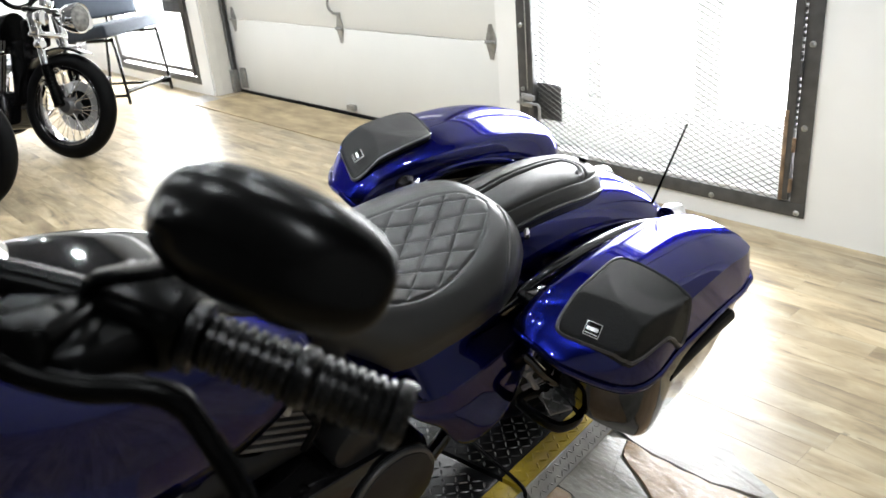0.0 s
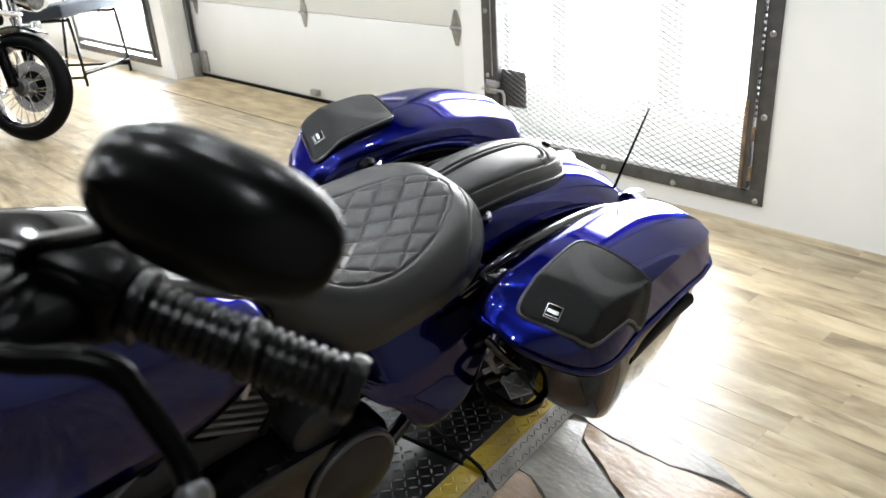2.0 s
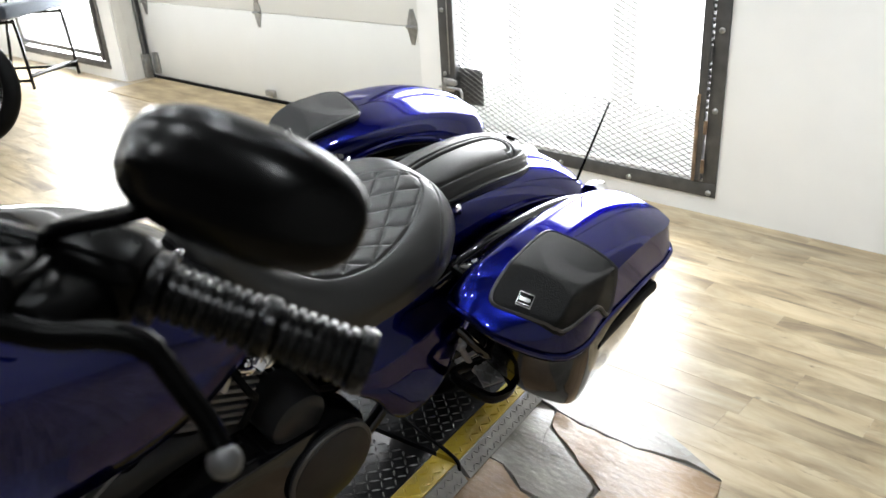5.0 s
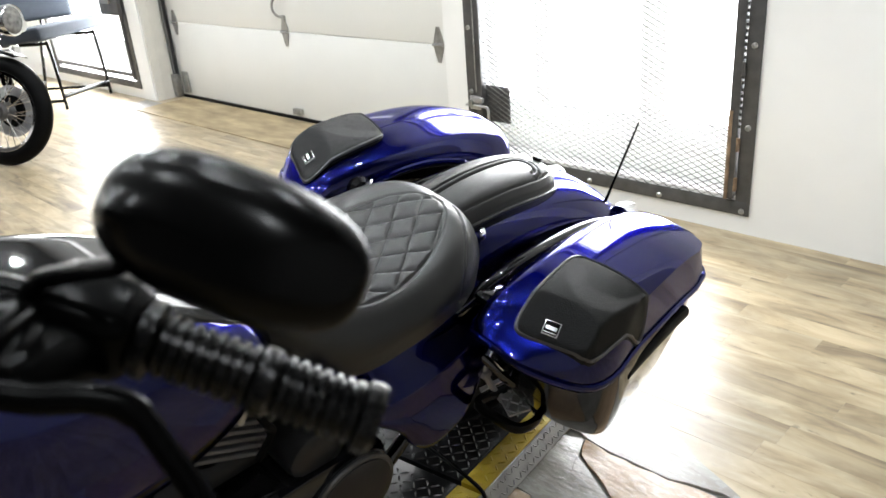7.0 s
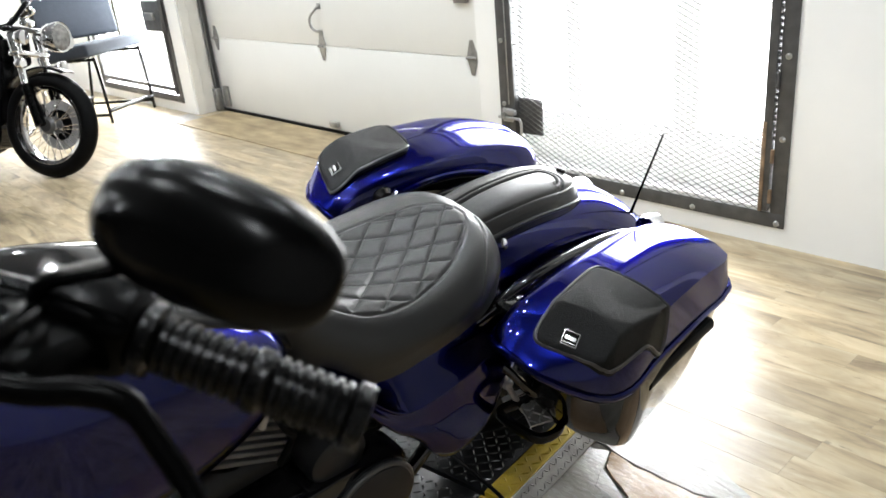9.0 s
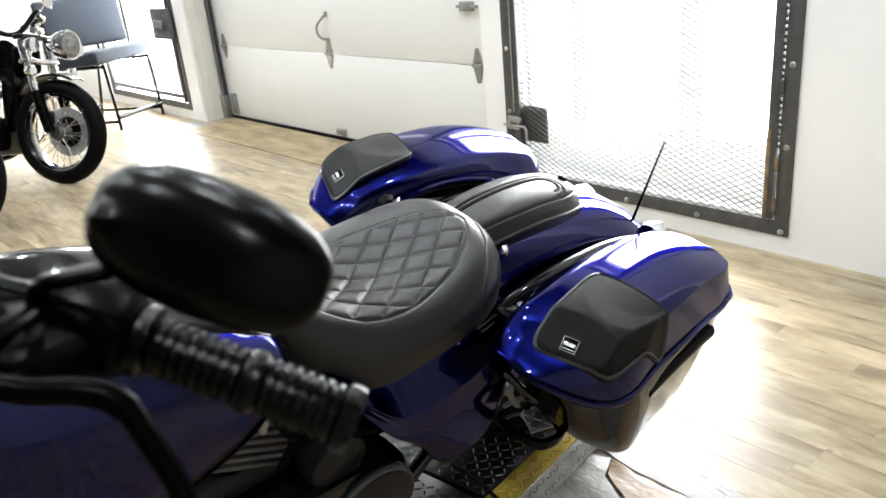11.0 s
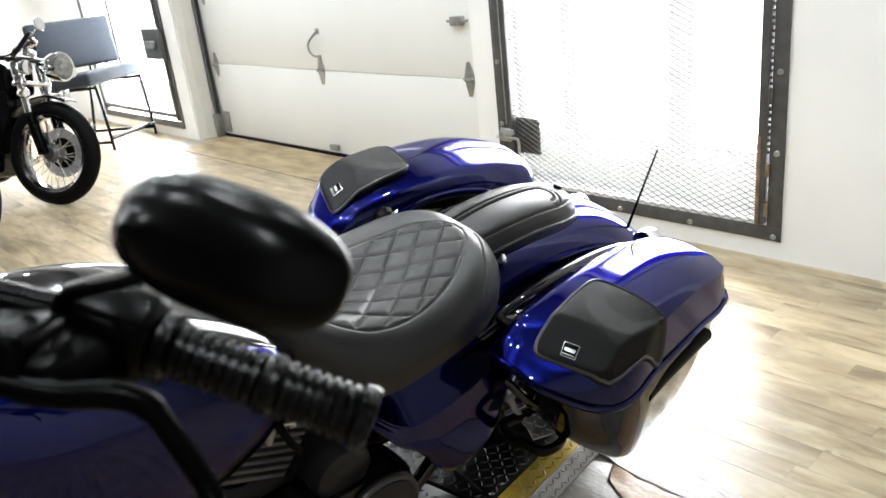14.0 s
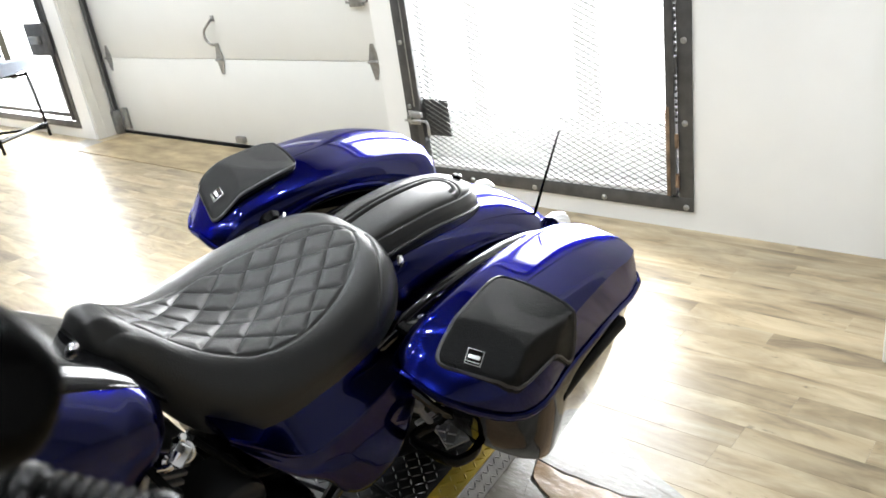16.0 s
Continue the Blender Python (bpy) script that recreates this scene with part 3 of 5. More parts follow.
def stone(pts, material, z=0.008):
    bm = bmesh.new()
    P = []
    rnd = random.Random(len(pts) * 7 + int(abs(pts[0][0]) * 1000))
    for (ax, ay), (bx_, by) in zip(pts, [*pts[1:], pts[0]]):
        n = max(2, int(math.hypot(bx_ - ax, by - ay) / 0.035))
        for k in range(n):
            t = k / n
            P.append((ax + (bx_ - ax) * t + rnd.uniform(-0.004, 0.004), ay + (by - ay) * t + rnd.uniform(-0.004, 0.004)))
    c = (sum(p[0] for p in P) / len(P), sum(p[1] for p in P) / len(P))
    rings = []
    for s, zz in ((1.030, 0.0016), (1.028, z - 0.002), (1.014, z), (0.6, z + 0.001), (0.25, z)):
        rings.append([Vector((c[0] + (x - c[0]) * s, c[1] + (y - c[1]) * s, zz + (rnd.uniform(-0.0008, 0.0008) if s < 0.9 else 0))) for x, y in P])
    loft(rings, bm=bm)
    return part("stone", bm, material, bed, "grey slate slab" if material is SLATE_G else "rust-brown slate slab")


stone([(-0.955, 1.925), (-0.924, 1.908), (-0.872, 1.900), (-0.788, 1.889), (-0.632, 1.893), (-0.524, 1.920), (-0.429, 1.909), (-0.604, 1.988), (-0.792, 2.094), (-0.985, 2.14)], SLATE_G)
stone([(-0.866, 1.888), (-0.788, 1.876), (-0.632, 1.880), (-0.524, 1.898), (-0.426, 1.898), (-0.405, 1.755), (-0.447, 1.575), (-0.612, 1.602), (-0.628, 1.708), (-0.74, 1.775), (-0.846, 1.830)], SLATE_B)
stone([(-0.945, 1.86), (-0.876, 1.882), (-0.856, 1.822), (-0.75, 1.765), (-0.640, 1.702), (-0.624, 1.597), (-0.677, 1.590), (-0.767, 1.600), (-0.852, 1.642), (-0.915, 1.640)], SLATE_G, 0.0095)
stone([(-0.912, 1.630), (-0.855, 1.630), (-0.769, 1.586), (-0.677, 1.577), (-0.66, 1.32), (-0.865, 1.28)], SLATE_B)
stone([(-0.667, 1.575), (-0.615, 1.590), (-0.448, 1.563), (-0.435, 1.30), (-0.648, 1.32)], SLATE_G)
stone([(-0.862, 1.27), (-0.66, 1.31), (-0.435, 1.29), (-0.425, 0.82), (-0.60, 0.78), (-0.80, 0.84)], SLATE_B)
stone([(-0.80, 0.83), (-0.60, 0.77), (-0.425, 0.81), (-0.435, 0.12), (-0.70, 0.12)], SLATE_G)

from mathutils.bvhtree import BVHTree

# ---- blue touring motorcycle on the platform ----
B = pose(-1.151, 1.470, 0.0836, -0.76, 0.75, 1.53) @ pose(0, 0, 0, 0, 0, -2) @ pose(0, 0, 0, 0, 13.5, 0)
BI = B.inverted()
bike = empty("motorcycle", B, "metallic blue touring motorcycle with hard saddlebags, leaning on its stand", "motorcycle")


def L(*p):
    """A place in the room, in the motorcycle's own axes (x to its left, y to its rear)."""
    return BI @ Vector(p)


# saddlebags: plan of the lid
lid_in = curve_at([-0.076, -0.068, -0.05, -0.02, 0.04, 0.12, 0.27, 0.40, 0.50, 0.555, 0.575, 0.582], [0.262, 0.238, 0.222, 0.214, 0.210, 0.206, 0.196, 0.187, 0.187, 0.200, 0.222, 0.250])
lid_out = curve_at([-0.076, -0.070, -0.055, -0.030, 0.0, 0.035, 0.07, 0.18, 0.40, 0.52, 0.560, 0.576, 0.582], [0.290, 0.324, 0.358, 0.394, 0.426, 0.446, 0.451, 0.436, 0.410, 0.390, 0.374, 0.350, 0.318])
lid_crest = curve_at([-0.076, -0.04, 0.0, 0.05, 0.10, 0.16, 0.22, 0.28, 0.36, 0.43, 0.50, 0.55, 0.582], [0.612, 0.628, 0.639, 0.648, 0.655, 0.660, 0.663, 0.6635, 0.659, 0.646, 0.626, 0.609, 0.597])


def lid_bottom(x, y=0.2):
    arch = max(0.0, 1 - ((y - 0.20) / 0.25) ** 2)
    return 0.578 + (0.066 * arch - 0.014) * min(1, max(0, (0.27 - x) / 0.06)) - max(0.0, x - 0.285) * 0.27 + 0.006 * max(0, 1 - (y + 0.076) / 0.1) - 0.030 * min(1, max(0, (y - 0.35) / 0.23))


def flat_through(a, b, c):
    n = (Vector(b) - Vector(a)).cross(Vector(c) - Vector(a))
    return lambda x, y: a[2] - (n.x * (x - a[0]) + n.y * (y - a[1])) / n.z


pod_faces = (flat_through((0.2894, 0.176, 0.666), (0.4128, 0.2007, 0.641), (0.3764, 0.0598, 0.652)),
             flat_through((0.3049, -0.0401, 0.607), (0.4217, 0.0073, 0.601), (0.3764, 0.0598, 0.652)),
             flat_through((0.436, 0.0787, 0.592), (0.4365, 0.1866, 0.607), (0.4214, 0.1766, 0.642)))


def soft_least(hs, k):
    lo = min(hs)
    return lo - k * math.log(sum(math.exp(-(h - lo) / k) for h in hs))


def lid_high(x, y):
    """The lid's flat top, with a crease along its outer side."""
    k = (x - lid_out(y) + 0.032) / 0.006
    top = lid_crest(y) - 0.30 * min(0.0, x - 0.30) ** 2 - 1.4 * max(0.0, x - 0.285) ** 2 - 0.35 * 0.006 * (math.log1p(math.exp(k)) if k < 30 else k)
    return soft_least((top, pod_faces[1](x, y) - 0.004, pod_faces[2](x, y) - 0.004), 0.004)


def plan_outline(n=34):
    ys = [-0.076 + 0.658 * (0.5 - 0.5 * math.cos(math.pi * i / n)) for i in range(n + 1)]
    return [(lid_out(y), y) for y in ys] + [(lid_in(y), y) for y in ys[::-1]]


def lid_mesh():
    O = plan_outline()
    n = len(O)
    rings = [[Vector((x + (0.31 - x) * 0.15, y + (0.26 - y) * 0.06, lid_bottom(x, y) - 0.004)) for x, y in O], [Vector((x, y, lid_bottom(x, y) - 0.004)) for x, y in O]]
    foot = []
    for k, (x, y) in enumerate(O):
        a, b = Vector(O[k - 2]), Vector(O[(k + 2) % n])
        d = (b - a).normalized()
        nrm = Vector((-d.y, d.x))
        if nrm.dot(Vector((0.31, min(max(y, 0.06), 0.44))) - Vector((x, y))) < 0:
            nrm = -nrm
        wide = 0.036 * max(0, nrm.x) + 0.013 * max(0, -nrm.x) + 0.030 * max(0, nrm.y) + 0.03 * max(0, -nrm.y)
        foot.append((Vector((x, y)), nrm * min(0.05, wide)))
    for q in range(1, 11):
        t = math.pi / 2 * q / 10
        ring = []
        for p, w_ in foot:
            side = min(1.0, max(0.0, -w_.x / w_.length * 2.2 - 0.6)) * min(1.0, max(0.0, (p.y - 0.10) / 0.10))
            e = p + w_ * ((1 - math.cos(t)) * (1 - side) + 0.1 * q * side)
            lo = lid_bottom(p.x, p.y)
            ring.append(Vector((e.x, e.y, lo + (lid_high(e.x, e.y) - lo) * (math.sin(t) ** 0.85 * (1 - side) + 0.1 * q * side))))
        rings.append(ring)
    last = rings[-1]
    for q in range(1, 13):
        f = q / 12
        ring = []
        for p in last:
            e = Vector((p.x, p.y)).lerp(Vector((0.315, 0.05 + 0.40 * (min(max(p.y, -0.04), 0.54) + 0.04) / 0.58)), f * 0.985)
            ring.append(Vector((e.x, e.y, lid_high(e.x, e.y))))
        rings.append(ring)
    return loft(rings)


_lid = lid_mesh()
lid_tree = BVHTree.FromBMesh(_lid)
_lid.free()


def lid_top(x, y):
    h = lid_tree.ray_cast(Vector((x, y, 1)), Vector((0, 0, -1)))[0]
    inner = lid_in(y) + 0.045 < x < lid_out(y) - 0.03 and -0.03 < y < 0.54
    z = h.z if h else lid_bottom(x, y)
    return max(z, lid_high(x, y)) if inner else z


def saddlebag(sign):
    def mirror(bm):
        if sign < 0:
            for v in bm.verts:
                v.co.x = -v.co.x - 0.010
                v.co.z += 0.010 + 0.14 * (-v.co.x - 0.20)
            bmesh.ops.reverse_faces(bm, faces=bm.faces)
        return bm
    O = plan_outline()
    cx, cy = 0.305, 0.26
    rings = []
    for f, off, dz, flat in ((0.95, 0.03, -0.012, 1), (0.95, 0.10, -0.025, 1), (0.945, 0.11, -0.06, 1), (0.93, 0.125, -0.12, 0.9), (0.90, 0.145, -0.19, 0.7), (0.85, 0.17, -0.245, 0.5), (0.74, 0.20, -0.276, 0.4), (0.45, 0.26, -0.286, 0.3)):
        rings.append([Vector((0.385 - 0.03 * (1 - flat) + (x - 0.385) * f, y + off * (1 - (y + 0.076) / 0.658) ** 1.4 - 0.35 * off * ((y + 0.076) / 0.658) ** 2, 0.572 + (lid_bottom(x, y) - 0.572) * flat + dz)) for x, y in O])
    bag = part("saddlebag", mirror(loft(rings)), GLOSSB, bike, "gloss dark lower shell of the saddlebag")
    part("lid", mirror(lid_mesh()), BLUE, bag, "metallic blue saddlebag lid")
    # rolled rim along the lid's lower edge
    bm = bmesh.new()
    pts = [Vector((cx + (x - cx) * 1.012, cy + (y - cy) * 1.006, lid_bottom(x, y) - 0.004)) for x, y in O]
    P = pts + pts[:2]
    rg = []
    for i in range(len(O) + 1):
        d = (P[i + 1 if i + 1 < len(P) else 1] - P[i]).normalized()
        sd = d.cross(Vector((0, 0, 1))).normalized()
        rg.append([P[i] + sd * 0.006 * math.cos(t) + Vector((0, 0, 0.007 * math.sin(t))) for t in (2 * math.pi * q / 8 for q in range(8))])
    part("rim", mirror(loft(rg, caps=False, bm=bm)), BLUE, bag, "rolled blue rim of the lid")
    bm = bmesh.new()
    pts2 = [Vector((cx + (x - cx) * 0.985, cy + (y - cy) * 0.992, lid_bottom(x, y) - 0.0155)) for x, y in O]
    P = pts2 + pts2[:2]
    rg = [[P[i] + Vector((0.004 * math.cos(t), 0.0, 0.0035 * math.sin(t))) for t in (2 * math.pi * q / 6 for q in range(6))] for i in range(len(O) + 1)]
    part("seal", mirror(loft(rg, caps=False, bm=bm)), RUBBER, bag, "black lid seal")
    # speaker grille, a rounded four-sided patch lying on the lid
    C = [Vector((0.298, -0.048)), Vector((0.436, 0.012)), Vector((0.436, 0.214)), Vector((0.270, 0.172))]
    if sign < 0:
        C[0], C[1], C[2] = Vector((0.270, -0.058)), Vector((0.420, 0.004)), Vector((0.418, 0.206))

    def gxy(u, v):
        return (C[0] * (1 - u) + C[1] * u) * (1 - v) + (C[3] * (1 - u) + C[2] * u) * v

    def squircle(u, v):
        a, b = 2 * u - 1, 2 * v - 1
        r = max(abs(a), abs(b))
        if r < 1e-6:
            return 0.5, 0.5
        q = (abs(a) ** 7.5 + abs(b) ** 7.5) ** (1 / 7.5)
        return 0.5 + 0.5 * a * r / q, 0.5 + 0.5 * b * r / q

    def pod(p, u, v):
        z, lo = soft_least([f(p.x, p.y) for f in pod_faces], 0.0035), lid_top(p.x, p.y)
        return min(max(z, lo + 0.0045), lo + 0.012)

    def gsurf(u, v):
        e = min(u, 1 - u, v, 1 - v)
        uu, vv = squircle(u, v)
        p = gxy(uu, vv)
        z = pod(p, uu, vv) + 0.004 * min(1, e / 0.04) ** 0.6
        if e < 0.012:
            z = min(z, lid_top(p.x, p.y) + 0.001) - 0.002
        return Vector((p.x, p.y, z))
    gr = part("speaker_grille", mirror(sheet(gsurf, 56, 56)), GRILLE, bag, "black perforated speaker grille")
    edge = []
    for k in range(96):
        t = k / 24
        u, v = ((t, 0), (1, t - 1), (3 - t, 1), (0, 4 - t))[int(t)]
        uu, vv = squircle(u, v)
        p = gxy(uu, vv)
        edge.append(Vector((p.x, p.y, pod(p, uu, vv) + 0.0005)))
    P = edge + edge[:2]
    rg = [[P[i] + Vector((0.0032 * math.cos(t), 0.0032 * math.cos(t) * 0.6, 0.004 * math.sin(t))) for t in (2 * math.pi * q / 6 for q in range(6))] for i in range(97)]
    part("grille_trim", mirror(loft(rg, caps=False)), DKALU, bag, "thin dark grille trim")
    # badge
    bx_, by_ = (0.354, -0.001) if sign > 0 else (0.330, -0.004)
    up = Vector((0.33, -0.687, 1.0)).normalized()
    ax = Vector((0.1168, 0.0474, -0.006))
    ax = (ax - up * ax.dot(up)).normalized()
    m = Matrix.Translation((bx_, by_, pod(Vector((bx_, by_)), 0, 0) + 0.0045)) @ Matrix((ax, up.cross(ax), up)).transposed().to_4x4()
    bd = part("badge", mirror(box(-0.0148, 0.0148, -0.0138, 0.0138, -0.008, 0.002, 0.001, m)), SILVER, bag, "small square silver-edged badge")
    part("badge_field", mirror(box(-0.0134, 0.0134, -0.0124, 0.0124, 0.0015, 0.0028, 0.0005, m)), PLASTIC, bd, "dark field of the badge")
    part("badge_bar", mirror(box(-0.0105, 0.0105, -0.0035, 0.0035, 0.002, 0.0036, 0.0005, m)), SILVER, bd, "silver bar of unreadable lettering")
    part("badge_bar", mirror(box(-0.012, 0.012, -0.0098, -0.0082, 0.002, 0.0036, 0.0003, m)), SILVER, bd)
    # guard strip low on the outside, latch inside, hinge clasp
    pts = [(lid_out(y) * 0.995 + 0.003, y, lid_bottom(lid_out(y), y) - 0.055) for y in (0.17, 0.24, 0.32, 0.40, 0.455)]
    rg = []
    for p in spline(pts, 6):
        rg.append([Vector((p.x + 0.011 * math.cos(t), p.y, p.z + 0.016 * math.sin(t))) for t in (2 * math.pi * q / 10 for q in range(10))])
    part("guard_strip", mirror(loft(rg)), RUBBER, bag, "black rubber guard strip")
    part("latch", mirror(box(0.170, 0.216, 0.0, 0.06, 0.572, 0.592, 0.006)), GLOSSB, bag, "black lid latch")
    if sign < 0:
        lv = part("lid_lever", mirror(tube([(0.196, 0.012, 0.598), (0.190, 0.030, 0.612), (0.191, 0.052, 0.624), (0.198, 0.066, 0.628)], lambda t: 0.004 + 0.0045 * math.sin(math.pi * t), 12)), CHROME, bag, "curved chrome lid lever")
        part("lever_boss", mirror(lathe([(0, 0), (0.026, 0), (0.027, 0.006), (0.020, 0.014), (0, 0.016)], pose(0.214, 0.040, 0.612, 0, -90), 24)), GLOSSB, lv, "round black lever boss")
    part("latch_knob", mirror(lathe([(0, 0), (0.008, 0), (0.009, 0.008), (0, 0.011)], pose(0.198, 0.045, 0.592), 12)), CHROME, bag)
    return bag


saddlebag(1)
saddlebag(-1)

# seat with quilted middle
seat_w = curve_at([-0.490, -0.478, -0.455, -0.42, -0.36, -0.28, -0.20, -0.10, -0.03, 0.02, 0.06, 0.085], [0.030, 0.046, 0.062, 0.088, 0.142, 0.184, 0.198, 0.196, 0.182, 0.155, 0.116, 0.06])
seat_c = curve_at([-0.490, -0.475, -0.45, -0.41, -0.36, -0.30, -0.22, -0.14, -0.07, -0.01, 0.03, 0.06, 0.085], [0.752, 0.772, 0.772, 0.744, 0.708, 0.684, 0.676, 0.684, 0.697, 0.712, 0.716, 0.704, 0.675])
seat_b = curve_at([-0.490, -0.45, -0.40, -0.34, -0.28, -0.20, -0.08, 0.0, 0.085], [0.735, 0.692, 0.614, 0.578, 0.582, 0.600, 0.618, 0.628, 0.635])
quilt_w = curve_at([-0.43, -0.40, -0.34, -0.26, -0.18, -0.12, -0.06, -0.01, 0.018, 0.030], [0.016, 0.040, 0.078, 0.112, 0.122, 0.112, 0.092, 0.062, 0.034, 0.012])


def seat_at(s, y):
    w_, c, b = seat_w(y), seat_c(y), seat_b(y)
    x = s * w_
    a = abs(s)
    z = b + (c - b) * max(0.0, 1 - a ** 2.9) ** (1 / 1.9)
    # dished middle
    z -= 0.022 * math.exp(-(x / 0.085) ** 2) * math.exp(-((y + 0.22) / 0.13) ** 2)
    # pinched nose
    z -= 0.010 * max(0.0, 1 - abs(abs(x) - 0.045) / 0.02) * math.exp(-((y + 0.455) / 0.03) ** 2)
    qw = quilt_w(y)
    inside = min(qw - abs(x - 0.020 * min(1.0, max(0.0, (y + 0.40) / 0.12))), y + 0.43, 0.031 - y)
    if inside > 0:
        u, v = x / 0.057 + y / 0.078 - 0.13, x / 0.057 - y / 0.078 + 0.13
        d = min(abs(u - round(u)), abs(v - round(v)))
        puff = 1 - math.exp(-d / 0.11)
        fade = min(1.0, inside / 0.010)
        z += 0.0062 * (puff - 0.8) * fade
    back = abs(y - 0.055 + 3.2 * x * x)
    if y > -0.07 and back < 0.005 and abs(x) > 0.05:
        z -= 0.0032 * (1 - back / 0.005)
    if abs(inside) < 0.005:
        z -= 0.0030 * (1 - abs(inside) / 0.005)
    return Vector((x, y, z))


def seat_f(u, v):
    s = math.sin((u - 0.5) * math.pi)
    return seat_at(s, -0.49 + 0.575 * v)


seat = part("seat", sheet(seat_f, 230, 290, 0.028), LEATHER, bike, "black leather solo seat quilted in diamonds")
# seam over the rear of the seat and rear tab
part("seat_tab", box(-0.036, 0.036, 0.034, 0.092, 0.672, 0.7005, 0.010, None, 3), LEATHER, bike, "leather tab joining seat and fender pad")
part("rivet", lathe([(0, 0), (0.013, 0), (0.012, 0.004), (0.005, 0.007), (0, 0.0075)], pose(0.105, 0.082, 0.660, 0, 70, 25), 16), CHROME, bike, "bright seat rivet")

# leather pad over the rear fender
pad_w = curve_at([0.05, 0.09, 0.2, 0.28, 0.34, 0.38, 0.405, 0.422], [0.080, 0.085, 0.090, 0.089, 0.079, 0.060, 0.036, 0.010])
pad_c = curve_at([0.05, 0.12, 0.2, 0.30, 0.37, 0.422], [0.704, 0.716, 0.720, 0.712, 0.696, 0.664])


def pad_f(u, v):
    y = 0.05 + 0.372 * v
    s = math.sin((u - 0.5) * math.pi)
    w_ = pad_w(y)
    x = s * w_
    z = pad_c(y) - 0.040 * abs(s) ** 3.4 - 0.006 * max(0, abs(s) - 0.9) / 0.1
    # paired grooves along the far side that turn back round the rear end, and a hem along the near side
    away = abs(x + 0.015) if y < 0.29 else abs(math.hypot(x - 0.020, y - 0.29) - 0.035)
    if y >= 0.29 or x < 0.03:
        z -= 0.0055 * math.exp(-((away - 0.007) / 0.0026) ** 2) - 0.0012 * math.exp(-(away / 0.004) ** 2)
    z -= 0.0030 * math.exp(-((x - w_ + 0.024) / 0.0022) ** 2)
    return Vector((x, y, z))


pad = part("fender_pad", sheet(pad_f, 130, 130, 0.02), PADL, bike, "smooth black leather pad with stitched borders")
for sx in (-1, 1):
    part("piping", tube([Vector((sx * (pad_w(y)), y, pad_c(y) - 0.042)) for y in (0.055, 0.12, 0.2, 0.3, 0.36, 0.39)], 0.0045, 8, 6), LEATHER, pad, "raised leather piping")
    part("stitching", tube([Vector((sx * (pad_w(y) - 0.022), y, pad_c(y) - 0.040 * ((pad_w(y) - 0.022) / pad_w(y)) ** 2.4 - 0.001)) for y in (0.055, 0.12, 0.2, 0.3, 0.355)], 0.0011, 5, 6), STITCH, pad)
part("pad_knob", lathe([(0, -0.01), (0.007, -0.01), (0.007, 0.004), (0.011, 0.008), (0.010, 0.016), (0, 0.019)], pose(0.004, 0.365, 0.690, -15), 16), PLASTIC, pad, "round black fixing knob")

# rear fender
fen_c = curve_at([-0.05, 0.1, 0.2, 0.3, 0.4, 0.5, 0.6, 0.68, 0.735, 0.76], [0.640, 0.668, 0.674, 0.668, 0.652, 0.622, 0.568, 0.500, 0.425, 0.36])
rings = []
for i in range(41):
    y = -0.05 + 0.81 * i / 40
    c = fen_c(y)
    r = []
    for k in range(25):
        a = math.pi * (k / 24)
        r.append(Vector((0.138 * math.cos(a) * (1 if abs(math.cos(a)) < 0.999 else 1), y - 0.10 * (1 - math.sin(a)) * max(0, (y - 0.35)), c - 0.12 * (1 - math.sin(a) ** 0.55))))
    r += [Vector((0.128 * math.cos(math.pi * k / 12), y - 0.10 * (1 - math.sin(math.pi * k / 12)) * max(0, (y - 0.35)), c - 0.012 - 0.115 * (1 - max(0, math.sin(math.pi * k / 12)) ** 0.55))) for k in range(12, -1, -1)]
    rings.append(r)
part("rear_fender", loft(rings), BLUE, bike, "metallic blue rear fender")
for sx in (-1, 1):
    part("fender_strut", tube([(sx * 0.160, -0.05, 0.545), (sx * 0.168, 0.02, 0.575), (sx * 0.170, 0.12, 0.598), (sx * 0.168, 0.24, 0.606), (sx * 0.164, 0.36, 0.598), (sx * 0.158, 0.47, 0.572), (sx * 0.150, 0.53, 0.540)], lambda t: 0.019 - 0.006 * abs(2 * t - 1) ** 3, 14, 6), GLOSSB, bike, "gloss black fender strut")
    part("turn_signal", lathe([(0, -0.03), (0.018, -0.028), (0.030, -0.012), (0.033, 0.012), (0.030, 0.03), (0.012, 0.036), (0, 0.037)], pose(sx * 0.115, 0.64, 0.520, 90), 24), CHROME, bike, "chrome bullet turn signal")
part("antenna_base", lathe([(0, 0), (0.012, 0), (0.010, 0.02), (0.005, 0.035), (0, 0.036)], pose(0.082, 0.565, 0.490), 12), PLASTIC, bike, "black antenna foot")
part("antenna", tube([(0.082, 0.565, 0.505), (0.100, 0.567, 0.64), (0.120, 0.570, 0.788)], lambda t: 0.0045 - 0.0022 * t, 8), PLASTIC, bike, "thin black whip antenna")

